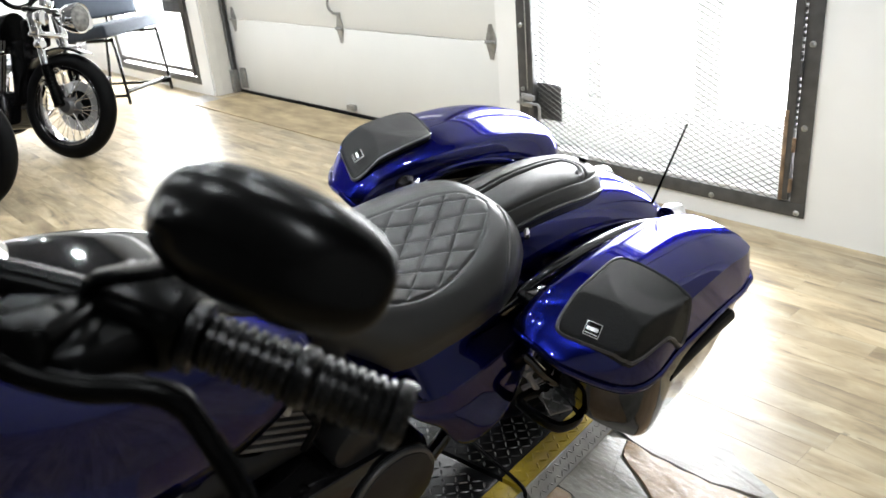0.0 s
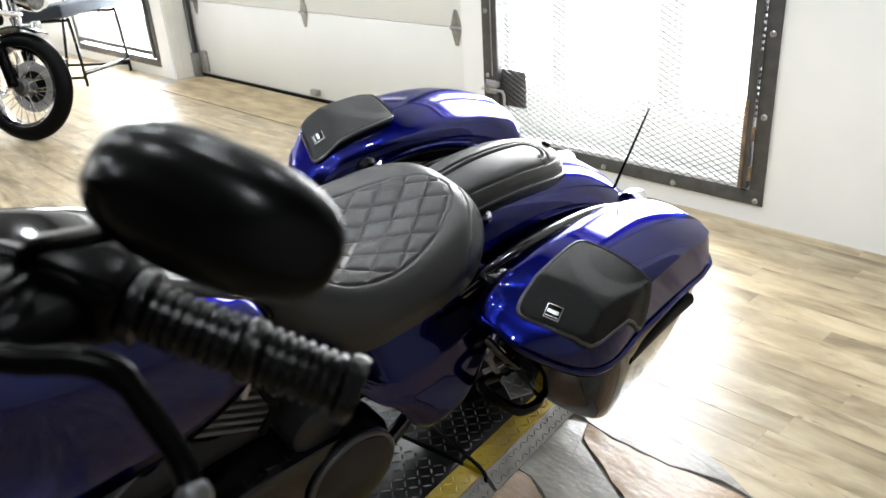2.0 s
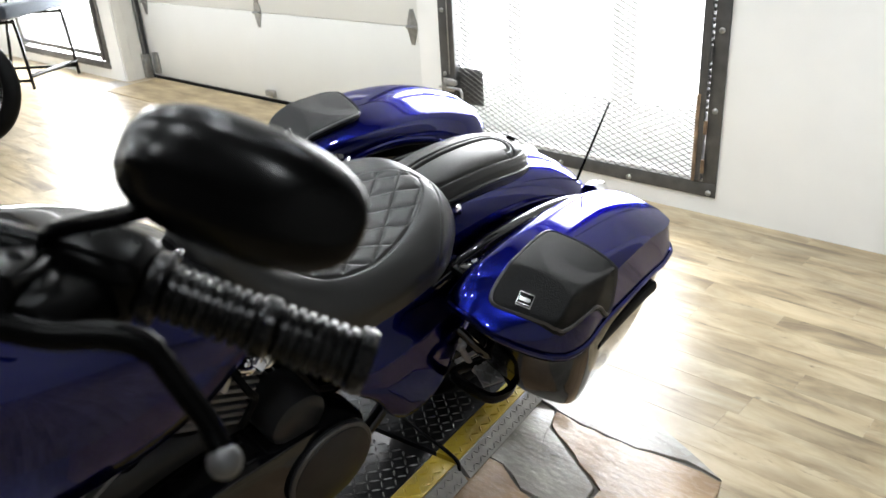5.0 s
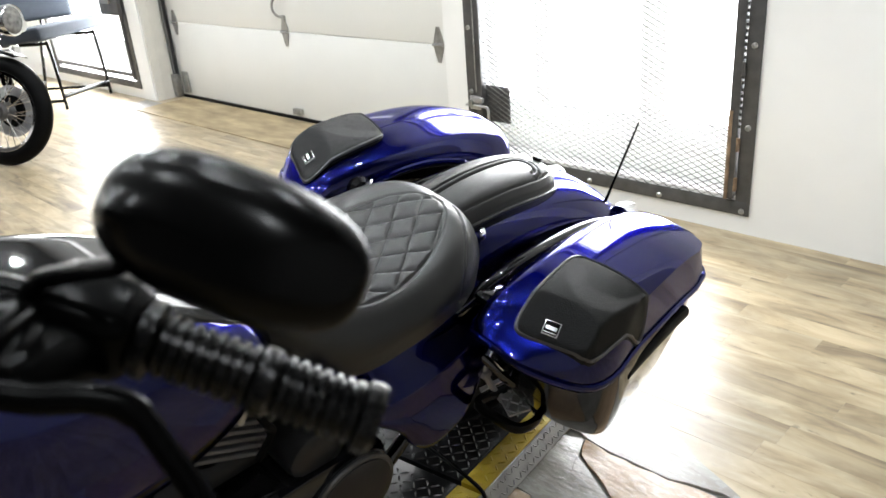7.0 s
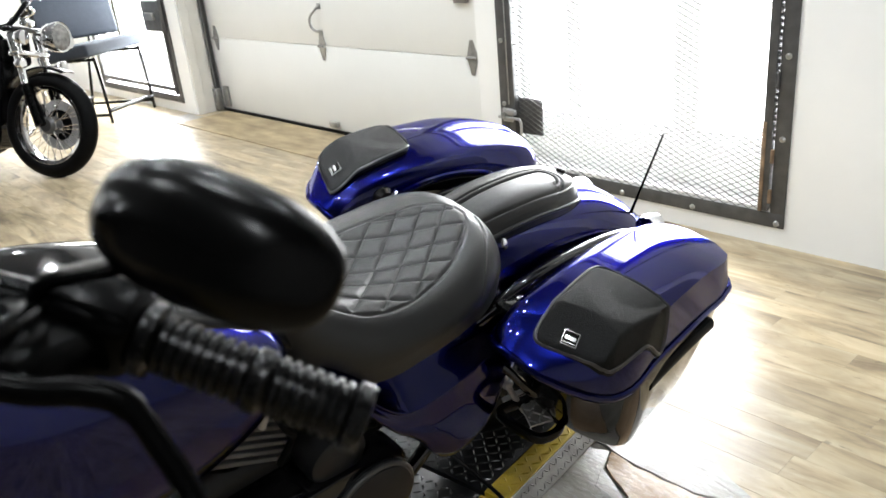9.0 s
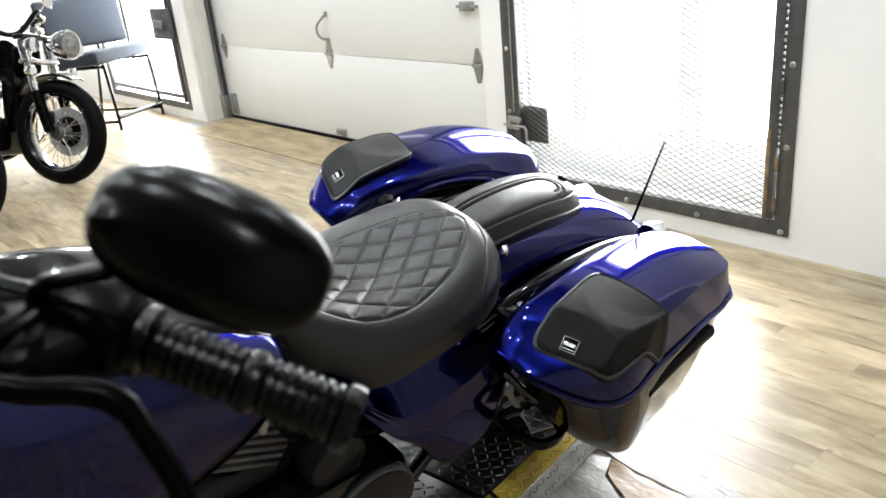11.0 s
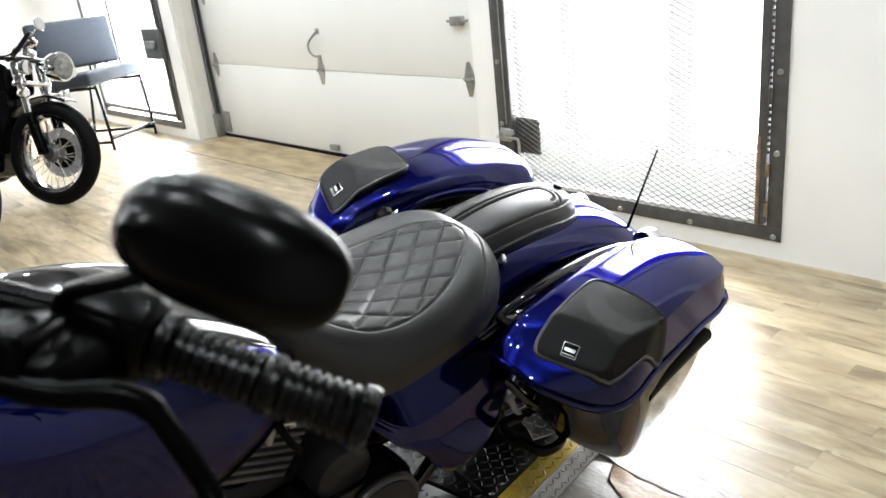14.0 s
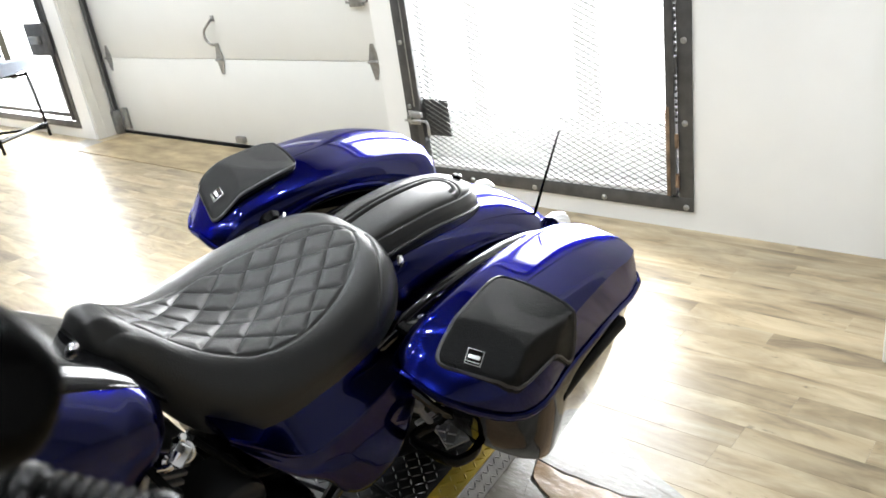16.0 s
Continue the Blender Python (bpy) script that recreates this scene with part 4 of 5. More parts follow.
# painted side covers under the seat
cov_top = curve_at([-0.375, -0.30, -0.20, -0.10, 0.0, 0.09], [0.596, 0.590, 0.590, 0.600, 0.610, 0.590])
cov_rid = curve_at([-0.375, -0.33, -0.253, -0.18, -0.08, 0.0, 0.09], [0.586, 0.545, 0.476, 0.472, 0.490, 0.510, 0.500])
cov_bot = curve_at([-0.375, -0.33, -0.26, -0.20, -0.15, -0.10, -0.05, 0.0, 0.03, 0.09], [0.580, 0.510, 0.425, 0.370, 0.300, 0.268, 0.272, 0.300, 0.355, 0.42])
cov_x = curve_at([-0.375, -0.30, -0.20, -0.1, 0.0, 0.09], [0.190, 0.204, 0.212, 0.212, 0.206, 0.185])
for sx in (-1, 1):
    rings = []
    for i in range(31):
        y = -0.375 + 0.465 * i / 30
        t, rz, bz, x = cov_top(y), cov_rid(y), cov_bot(y), cov_x(y)
        P = spline([(x - 0.10, y, t + 0.004), (x - 0.05, y, (t * 0.62 + rz * 0.38) + 0.006), (x - 0.006, y, rz + 0.010), (x, y, rz), (x - 0.006, y, rz - 0.008), (x + 0.002, y, rz * 0.45 + bz * 0.55), (x - 0.002, y, bz + 0.006), (x - 0.035, y, bz)], 4)
        back = [(x - 0.10, y, bz + 0.006), (x - 0.115, y, (t + bz) / 2)]
        rings.append([Vector((sx * p[0], p[1], p[2])) for p in [*P, *back]])
    part("side_cover", loft(rings), BLUE, bike, "metallic blue stretched side cover")

# fuel tank with console
tk_c = curve_at([-1.02, -0.96, -0.85, -0.72, -0.60, -0.50, -0.445, -0.425], [0.785, 0.828, 0.848, 0.836, 0.798, 0.742, 0.698, 0.668])
tk_b = curve_at([-1.02, -0.96, -0.85, -0.70, -0.58, -0.48, -0.425], [0.69, 0.550, 0.470, 0.480, 0.506, 0.560, 0.630])
tk_w = curve_at([-1.02, -0.96, -0.85, -0.72, -0.60, -0.50, -0.445, -0.425], [0.06, 0.128, 0.186, 0.202, 0.194, 0.170, 0.142, 0.10])
rings = []
for i in range(49):
    y = -1.02 + 0.595 * (0.5 - 0.5 * math.cos(math.pi * i / 48))
    c, b, w_ = tk_c(y), tk_b(y), tk_w(y)
    r = []
    for k in range(40):
        a = 2 * math.pi * k / 40
        ca, sa = math.cos(a), math.sin(a)
        rg_ = b + (c - b) * 0.36
        zz = rg_ + ((c - rg_) * sa ** 0.7 if sa > 0 else -(rg_ - b) * abs(sa) ** 0.6)
        r.append(Vector((w_ * math.copysign(abs(ca) ** (0.72 if sa > 0 else 0.5), ca) * (1 if sa > 0 else 1 - 0.16 * abs(sa)), y, zz)))
    rings.append(r)
tank = part("fuel_tank", loft(rings), BLUE, bike, "glossy metallic blue fuel tank")
con = []
for i in range(25):
    y = -0.95 + 0.53 * i / 24
    c = tk_c(y) + 0.002
    hw = 0.112 + 0.012 * math.sin(math.pi * i / 24)
    h_ = 0.022 + 0.012 * math.sin(math.pi * (i / 24) ** 0.8)
    con.append([Vector((hw * math.copysign(abs(math.cos(a)) ** 0.5, math.cos(a)), y, c - 0.022 + h_ * 0.95 * max(-0.3, math.sin(a)))) for a in (2 * math.pi * k / 24 for k in range(24))])
cons = part("tank_console", loft(con), GLOSSB, bike, "gloss black tank console")
for sx in (-1, 1):
    part("console_trim", tube([Vector((sx * 0.112, y, tk_c(y) - 0.014)) for y in (-0.94, -0.8, -0.68, -0.56, -0.46)], 0.003, 8, 6), GLOSSB, cons, "thin dark console trim")
part("console_knob", lathe([(0, 0), (0.010, 0), (0.010, 0.006), (0.006, 0.016), (0, 0.018)], pose(0.04, -0.505, tk_c(-0.505) + 0.004, 0, 30), 14), CHROME, cons)
part("filler_cap", lathe([(0, 0), (0.040, 0), (0.043, 0.006), (0.040, 0.014), (0, 0.018)], pose(0.10, -0.78, 0.842, 8, 14), 28), CHROME, tank, "chrome filler cap")
dial = part("speedometer", lathe([(0, 0), (0.055, 0), (0.062, 0.02), (0.058, 0.034), (0.050, 0.036), (0.048, 0.030), (0, 0.030)], pose(0, -0.86, 0.875, 12), 32), CHROME, cons, "round chrome-ringed dial")
part("dial_face", lathe([(0, 0), (0.047, 0), (0, 0.0015)], pose(0, -0.866, 0.9055, 12), 28), PLASTIC, dial)

# engine: two finned cylinders, heads, primary cover
eng = part("engine", box(-0.10, 0.10, -0.78, -0.32, 0.22, 0.42, 0.05, seg=4), ENGB, bike, "black V-twin engine with grey fins")
for name, top, base in (("front_cylinder", (0.02, -0.78, 0.640), (0.02, -0.62, 0.40)), ("rear_cylinder", (0.02, -0.455, 0.575), (0.02, -0.54, 0.40))):
    cyl = part(name, rod(base, top, 0.068, 24), PLASTIC, eng)
    a, b = Vector(base), Vector(top)
    n = 9
    for k in range(n):
        p = a.lerp(b, 0.22 + 0.78 * k / n)
        q = a.lerp(b, 0.22 + 0.78 * k / n + 0.03)
        t = box(-0.088, 0.092, -0.088, 0.088, 0, 0.0085, 0.0015, aim(p, q), 1)
        part("fin", t, FINM, cyl)
pc = []
for x, f in ((0.10, 1.0), (0.165, 1.0), (0.185, 0.95), (0.195, 0.82)):
    r = []
    for k in range(48):
        a = 2 * math.pi * k / 48
        yy, zz = math.cos(a), math.sin(a)
        r.append(Vector((x, -0.46 + f * (0.27 * math.copysign(abs(yy) ** 0.7, yy)), 0.26 + f * (0.115 + 0.015 * yy) * math.copysign(abs(zz) ** 0.75, zz))))
    pc.append(r)
prim = part("primary_cover", loft(pc), GLOSSB, bike, "gloss black primary cover")
dc = part("derby_cover", lathe([(0, 0), (0.098, 0), (0.098, 0.008), (0.090, 0.018), (0.06, 0.024), (0, 0.025)], pose(0.193, -0.305, 0.270, 0, 90), 40), ENGB, prim, "round black clutch cover")
part("cover_ring", torus(0.094, 0.006, pose(0.203, -0.305, 0.270, 0, 90)), DKALU, dc, "grey ring of the clutch cover")
part("inspection_cover", lathe([(0, 0), (0.045, 0), (0.042, 0.012), (0, 0.016)], pose(0.194, -0.56, 0.27, 0, 90), 28), ALU, prim, "polished inspection cover")
part("pulley_cover", loft([[Vector((x, -0.36 + f * 0.062 * math.cos(t), 0.40 + f * 0.055 * math.sin(t))) for t in (2 * math.pi * q / 28 for q in range(28))] for x, f in ((0.08, 1), (0.155, 1), (0.168, 0.94), (0.174, 0.8), (0.176, 0.5))]), ENGB, bike, "satin black drum-shaped cover")
pk = part("fuel_valve", rod((0.125, -0.415, 0.548), (0.150, -0.405, 0.556), 0.015, 12), CHROME, bike, "chrome fuel valve")
part("valve_lever", box(-0.012, 0.012, -0.018, 0.018, -0.006, 0.006, 0.004, pose(0.160, -0.395, 0.572, 20, 30, 35)), CHROME, pk)
part("valve_nut", rod((0.135, -0.385, 0.575), (0.148, -0.378, 0.590), 0.008, 6), CHROME, pk)
part("valve_stub", rod((0.120, -0.43, 0.53), (0.120, -0.44, 0.50), 0.007, 10), ALU, pk)
part("valve_ring", torus(0.016, 0.0035, pose(0.152, -0.385, 0.566, 35, 60)), CHROME, pk, "chrome ring of the fuel valve")
part("valve_cap", lathe([(0, 0), (0.011, 0), (0.012, 0.008), (0.008, 0.012), (0, 0.013)], pose(0.150, -0.388, 0.566, 0, 60), 16), CHROME, pk)
part("valve_arm", tube([(0.150, -0.425, 0.560), (0.162, -0.412, 0.566), (0.160, -0.395, 0.580)], 0.0055, 10), CHROME, pk)
pk.location = (0.0, -0.045, 0.014)
part("hose", tube([(0.13, -0.43, 0.55), (0.16, -0.42, 0.52), (0.15, -0.40, 0.48), (0.14, -0.42, 0.42)], 0.007, 8), RUBBER, pk, "black fuel hose")
part("hose", tube([(0.13, -0.40, 0.57), (0.16, -0.36, 0.51), (0.16, -0.32, 0.45), (0.14, -0.26, 0.40)], 0.006, 8), RUBBER, bike, "black line")
part("battery_box", box(-0.11, 0.135, -0.30, -0.06, 0.36, 0.585, 0.02, seg=3), PLASTIC, bike, "black box under the seat")
part("frame_tube", tube([(0.13, -0.95, 0.70), (0.13, -0.88, 0.40), (0.13, -0.82, 0.20), (0.13, -0.5, 0.13), (0.12, -0.2, 0.14), (0.10, -0.05, 0.20)], 0.017, 12), GLOSSB, bike, "black frame tube")
part("frame_tube", tube([(-0.13, -0.95, 0.70), (-0.13, -0.88, 0.40), (-0.13, -0.82, 0.20), (-0.13, -0.5, 0.13), (-0.12, -0.2, 0.14), (-0.10, -0.05, 0.20)], 0.017, 12), GLOSSB, bike, "black frame tube")
part("exhaust_pipe", tube([(-0.12, -0.80, 0.5), (-0.17, -0.88, 0.35), (-0.18, -0.7, 0.2), (-0.19, -0.2, 0.18), (-0.20, 0.35, 0.2), (-0.20, 0.75, 0.22)], lambda t: 0.025 if t < 0.5 else 0.045, 16), MIRRORB, bike, "black exhaust pipe")
part("rider_footboard", box(0.20, 0.32, -0.92, -0.62, 0.235, 0.255, 0.01), PLASTIC, bike, "black rider footboard")
part("kickstand", tube([(0.12, -0.45, 0.16), (0.20, -0.40, 0.08), (0.27, -0.36, -0.045)], 0.011, 10), GLOSSB, bike, "black side stand")

# passenger footboard: an open black loop with a tread insert and two slats, on a chrome bracket
loop_pts = [(0.208, 0.034), (0.226, 0.021), (0.292, 0.034), (0.313, 0.056), (0.314, 0.100), (0.280, 0.156), (0.244, 0.190), (0.226, 0.170), (0.220, 0.100)]
loop_z = lambda x, y: 0.315 + 0.03 * (y - 0.1) - 0.10 * (x - 0.25)
ring_pts = spline([(x, y, loop_z(x, y)) for x, y in [*loop_pts, *loop_pts[:3]]], 6)[6:6 * 10 + 1]
rings = []
for k, p in enumerate(ring_pts):
    d = (ring_pts[(k + 1) % len(ring_pts)] - ring_pts[k - 1]) if 0 < k < len(ring_pts) - 1 else ring_pts[1] - ring_pts[-2]
    sd = d.cross(Vector((0, 0, 1))).normalized()
    rings.append([p + sd * 0.0085 * math.copysign(abs(math.cos(t)) ** 0.6, math.cos(t)) + Vector((0, 0, 0.012 * math.copysign(abs(math.sin(t)) ** 0.6, math.sin(t)))) for t in (2 * math.pi * q / 12 for q in range(12))])
fb = part("passenger_footboard", loft(rings, caps=False), PLASTIC, bike, "black looped passenger footboard")


def flat_plate(corners, thick=0.005, lift=0.0):
    up = [Vector((x, y, loop_z(x, y) + lift)) for x, y in corners]
    return loft([[p - Vector((0, 0, thick)) for p in up], up])


plate_c = [(0.214, 0.080), (0.274, 0.054), (0.290, 0.106), (0.222, 0.128)]
part("tread_plate", flat_plate(plate_c), PLATE, fb, "silver tread plate", False)
t = bmesh.new()
for i in range(4):
    for j in range(3):
        u, v = (i + 0.5) / 4, (j + 0.5) / 3
        x = (plate_c[0][0] * (1 - u) + plate_c[1][0] * u) * (1 - v) + (plate_c[3][0] * (1 - u) + plate_c[2][0] * u) * v
        y = (plate_c[0][1] * (1 - u) + plate_c[1][1] * u) * (1 - v) + (plate_c[3][1] * (1 - u) + plate_c[2][1] * u) * v
        add_box(t, -0.0085, 0.0085, -0.0026, 0.0026, -0.001, 0.0035, 0.001, pose(x, y, loop_z(x, y), 0, 0, 30 if (i + j) % 2 else -60), 1)
part("tread_lugs", t, ALU, fb, "raised tread lugs")
part("slat", flat_plate([(0.200, 0.062), (0.211, 0.058), (0.219, 0.126), (0.209, 0.130)]), ALU, fb, "bright metal slat", False)
part("slat", flat_plate([(0.184, 0.058), (0.193, 0.055), (0.202, 0.128), (0.193, 0.132)]), ALU, fb, "bright metal slat", False)
part("arm", flat_plate([(0.176, 0.130), (0.300, 0.112), (0.303, 0.124), (0.178, 0.146)], 0.010, -0.004), PLASTIC, fb, "black cross arm", False)
br = part("footboard_bracket", tube([(0.185, 0.015, 0.455), (0.195, 0.035, 0.405), (0.205, 0.06, 0.35), (0.225, 0.09, 0.295)], 0.007, 10), ALU, bike, "bright footboard bracket")
part("bracket_clamp", box(0.190, 0.212, 0.03, 0.055, 0.375, 0.392, 0.005), ALU, br)
part("bag_support", tube([(0.14, 0.02, 0.44), (0.20, 0.03, 0.43), (0.26, 0.10, 0.36), (0.25, 0.3, 0.33)], 0.010, 10), GLOSSB, bike, "black saddlebag support rail")


def wheel(parent, c, R_, r_, rim_w, m_extra=None, spokes=20, name="rear_wheel", rimm=None):
    """A wheel whose axle lies along x at c."""
    M = Matrix.Translation(c) @ (m_extra or Matrix.Identity(4)) @ pose(0, 0, 0, 0, 90, 0)
    hub = part(name, lathe([(0, -0.05), (0.035, -0.05), (0.05, -0.03), (0.035, -0.015), (0.03, 0), (0.035, 0.015), (0.05, 0.03), (0.035, 0.05), (0, 0.05)], M, 24), DKALU, parent, "wheel hub with rim, spokes and black tyre")
    prof = []
    for k in range(20):
        a = math.pi * 2 * k / 20
        prof.append((R_ - r_ + r_ * math.cos(a) * (1 if math.cos(a) > 0 else 0.75), rim_w * math.sin(a)))
    rings = [[M @ Vector((p * math.cos(t), p * math.sin(t), z)) for p, z in prof] for t in (2 * math.pi * q / 72 for q in range(73))]
    tb = loft(rings, caps=False)
    bmesh.ops.remove_doubles(tb, verts=tb.verts, dist=1e-5)
    part("tyre", tb, RUBBER, hub, "black rubber tyre")
    rr = R_ - 1.72 * r_
    rp = [(rr - 0.006, -rim_w * 0.62), (rr + 0.012, -rim_w * 0.78), (rr + 0.020, -rim_w * 0.74), (rr + 0.004, -rim_w * 0.4), (rr - 0.002, 0), (rr + 0.004, rim_w * 0.4), (rr + 0.020, rim_w * 0.74), (rr + 0.012, rim_w * 0.78), (rr - 0.006, rim_w * 0.62), (rr - 0.012, 0)]
    rings = [[M @ Vector((p * math.cos(t), p * math.sin(t), z)) for p, z in rp] for t in (2 * math.pi * q / 64 for q in range(65))]
    rb = loft(rings, caps=False)
    bmesh.ops.remove_doubles(rb, verts=rb.verts, dist=1e-5)
    part("rim", rb, rimm or CHROME, hub, "black rim" if rimm else "chrome rim")
    for k in range(spokes):
        for sgn in (-1, 1):
            a = 2 * math.pi * (k + 0.25 * sgn) / spokes
            b = a + sgn * 0.32 * (1 if k % 2 else -1)
            p = M @ Vector((0.045 * math.cos(a), 0.045 * math.sin(a), 0.03 * sgn))
            q = M @ Vector((rr * math.cos(b), rr * math.sin(b), 0.004 * sgn))
            part("spoke", rod(p, q, 0.0022, 6), rimm or CHROME, hub)
    return hub


wheel(bike, (0, 0.33, 0.290), 0.325, 0.085, 0.07, rimm=MIRRORB)
FW = Vector((0, -1.30, 0.300))
wheel(bike, FW, 0.33, 0.075, 0.062, name="front_wheel")
rings = []
for k in range(25):
    a = math.radians(15 + 150 * k / 24)
    rings.append([FW + Vector((x, -0.36 * f * math.cos(a), 0.36 * f * math.sin(a))) for x, f in ((-0.075, 0.93), (-0.06, 1.0), (0, 1.02), (0.06, 1.0), (0.075, 0.93), (0.05, 0.975), (0, 0.99), (-0.05, 0.975))])
part("front_fender", loft(rings), BLUE, bike, "metallic blue front fender")
for sx in (-1, 1):
    part("fork_leg", rod((sx * 0.115, -1.28, 0.33), (sx * 0.115, -0.98, 0.93), 0.026, 18), GLOSSB, bike, "black fork leg")
part("headlamp", lathe([(0, -0.09), (0.06, -0.08), (0.095, -0.02), (0.10, 0.05), (0.092, 0.06), (0.08, 0.055), (0, 0.062)], pose(0, -1.10, 0.86, 90), 32), CHROME, bike, "chrome headlamp shell")
part("yoke", box(-0.15, 0.15, -1.02, -0.94, 0.885, 0.925, 0.015, seg=3), GLOSSB, bike, "black fork yoke")

# handlebar, left controls and mirror, set by their places in the room
hb = part("handlebar", tube([L(-0.357, 0.674, 1.057), L(-0.408, 0.620, 1.093), L(-0.471, 0.551, 1.126), L(-0.576, 0.510, 1.121), (0.16, -0.93, 1.03), (0.05, -0.95, 0.96), (-0.05, -0.95, 0.96), (-0.16, -0.95, 1.04), (-0.28, -0.95, 1.14), (-0.44, -0.90, 1.12), (-0.58, -0.84, 1.09)], 0.0160, 16, 8), MIRRORB, bike, "black handlebar")
part("riser", rod((0.04, -0.955, 0.92), (0.04, -0.95, 0.975), 0.02, 14), GLOSSB, hb)
part("riser", rod((-0.04, -0.955, 0.92), (-0.04, -0.95, 0.975), 0.02, 14), GLOSSB, hb)
G0, G1 = L(-0.364, 0.669, 1.062), L(-0.257, 0.764, 0.992)
prof, n = [(0, 0), (0.024, 0.0), (0.026, 0.003), (0.026, 0.010), (0.0195, 0.012)], 9
GLEN = (G1 - G0).length
z = 0.014
while z < GLEN * 0.47:
    prof += [(0.0175, z), (0.0205, z + 0.0012), (0.0205, z + 0.0052), (0.0175, z + 0.0064)]
    z += 0.0078
prof += [(0.0215, z + 0.001), (0.0225, z + 0.003), (0.0225, z + 0.011), (0.0205, z + 0.013)]
z += 0.016
while z < GLEN - 0.020:
    prof += [(0.0180, z), (0.0210, z + 0.0012), (0.0210, z + 0.0052), (0.0180, z + 0.0064)]
    z += 0.0078
prof += [(0.019, GLEN - 0.013), (0.0235, GLEN - 0.011), (0.0240, GLEN - 0.003), (0.021, GLEN), (0, GLEN + 0.001)]
grip_bm = lathe(prof, aim(G0, G1), 32)
crown = []
for r_, h_ in ((0.0195, -0.0125), (0.0232, -0.0115), (0.0238, -0.004), (0.0222, 0.0005), (0.012, 0.0015)):
    crown.append([Vector(((r_ * (1 + 0.035 * math.copysign(abs(math.sin(7 * t)) ** 0.3, math.sin(7 * t)))) * math.cos(t), (r_ * (1 + 0.035 * math.copysign(abs(math.sin(7 * t)) ** 0.3, math.sin(7 * t)))) * math.sin(t), GLEN + h_)) for t in (2 * math.pi * q / 84 for q in range(84))])
crown = loft(crown)
bmesh.ops.transform(crown, matrix=aim(G0, G1), verts=crown.verts)
grip = part("grip", grip_bm, GRIPM, hb, "ribbed black rubber hand grip")
part("grip_end", crown, GRIPM, grip, "notched black grip end")
sw = bmesh.new()
add_box(sw, -0.028, 0.028, -0.027, 0.027, -0.064, 0.0015, 0.014, aim(G0, G1), 3)
swh = part("switch_housing", sw, MIRRORB, hb, "black switch housing")
add = aim(G0, G1)
for k in range(3):
    part("switch_button", box(0.026, 0.036, -0.014 + k * 0.012, -0.005 + k * 0.012, -0.05, -0.03, 0.002, add), PLASTIC, swh)
part("clutch_perch", box(-0.019, 0.019, -0.017, 0.017, 0, 0.100, 0.009, aim(L(-0.414, 0.634, 1.081), L(-0.346, 0.562, 1.103)), 3), MIRRORB, hb, "black lever perch")
part("lever_bracket", tube([L(-0.398, 0.640, 1.078), L(-0.366, 0.604, 1.086), L(-0.340, 0.578, 1.088)], lambda t: 0.014 * max(0.12, math.sin(math.pi * (0.06 + 0.88 * t))) ** 0.45, 14, 8), MIRRORB, hb, "black bracket that carries the clutch lever")
web = [(-0.378, 0.664, 1.066), (-0.408, 0.622, 1.088), (-0.402, 0.580, 1.106), (-0.380, 0.553, 1.109), (-0.348, 0.563, 1.094), (-0.328, 0.586, 1.078), (-0.336, 0.606, 1.072), (-0.352, 0.640, 1.066)]
ctr = sum((Vector(p) for p in web), Vector()) / len(web)
part("perch_body", loft([[BI @ (ctr + (Vector(p) - ctr) * f + Vector((0, 0, dz))) for p in web] for f, dz in ((0.8, -0.016), (0.97, -0.012), (1.0, -0.004), (1.0, 0.004), (0.95, 0.011), (0.75, 0.014))]), MIRRORB, hb, "black clutch control body")
part("perch_bolt", lathe([(0, 0), (0.007, 0), (0.006, 0.006), (0, 0.007)], aim(L(-0.369, 0.595, 1.106), L(-0.346, 0.586, 1.145)), 10), GLOSSB, hb)
lev = part("clutch_lever", tube([L(-0.376, 0.549, 1.110), L(-0.350, 0.560, 1.094), L(-0.326, 0.587, 1.077), L(-0.307, 0.614, 1.070), L(-0.292, 0.629, 1.060), L(-0.274, 0.635, 1.035), L(-0.257, 0.638, 1.015), L(-0.244, 0.636, 1.002)], lambda t: 0.0092 if t < 0.6 else 0.0078, 12, 8), MIRRORB, hb, "curved black clutch lever")
part("lever_ball", lathe([(0.0105 * math.sin(math.pi * k / 12), -0.0105 * math.cos(math.pi * k / 12)) for k in range(13)], aim(L(-0.241, 0.635, 0.998), L(-0.212, 0.628, 0.960)), 20), DKALU, lev, "bright ball end of the lever")
# mirror
MC = Vector((-0.2435, 0.676, 1.1575))
ml = Vector((0.119, 0.066, -0.051)).normalized()
mn = Vector((-0.870, 0.365, -0.331)).normalized()
mn = (mn - ml * mn.dot(ml)).normalized()
ms = mn.cross(ml).normalized()


def mirror_ring(f, d, n=40):
    out = []
    for k in range(n):
        t = 2 * math.pi * k / n
        a, b = math.cos(t), math.sin(t)
        u = 0.0732 * f * math.copysign(abs(a) ** 0.82, a)
        v = (0.0384 - 0.06 * u * 0.12) * f * math.copysign(abs(b) ** 0.78, b)
        out.append(BI @ (MC + ml * u + ms * v + mn * d))
    return out


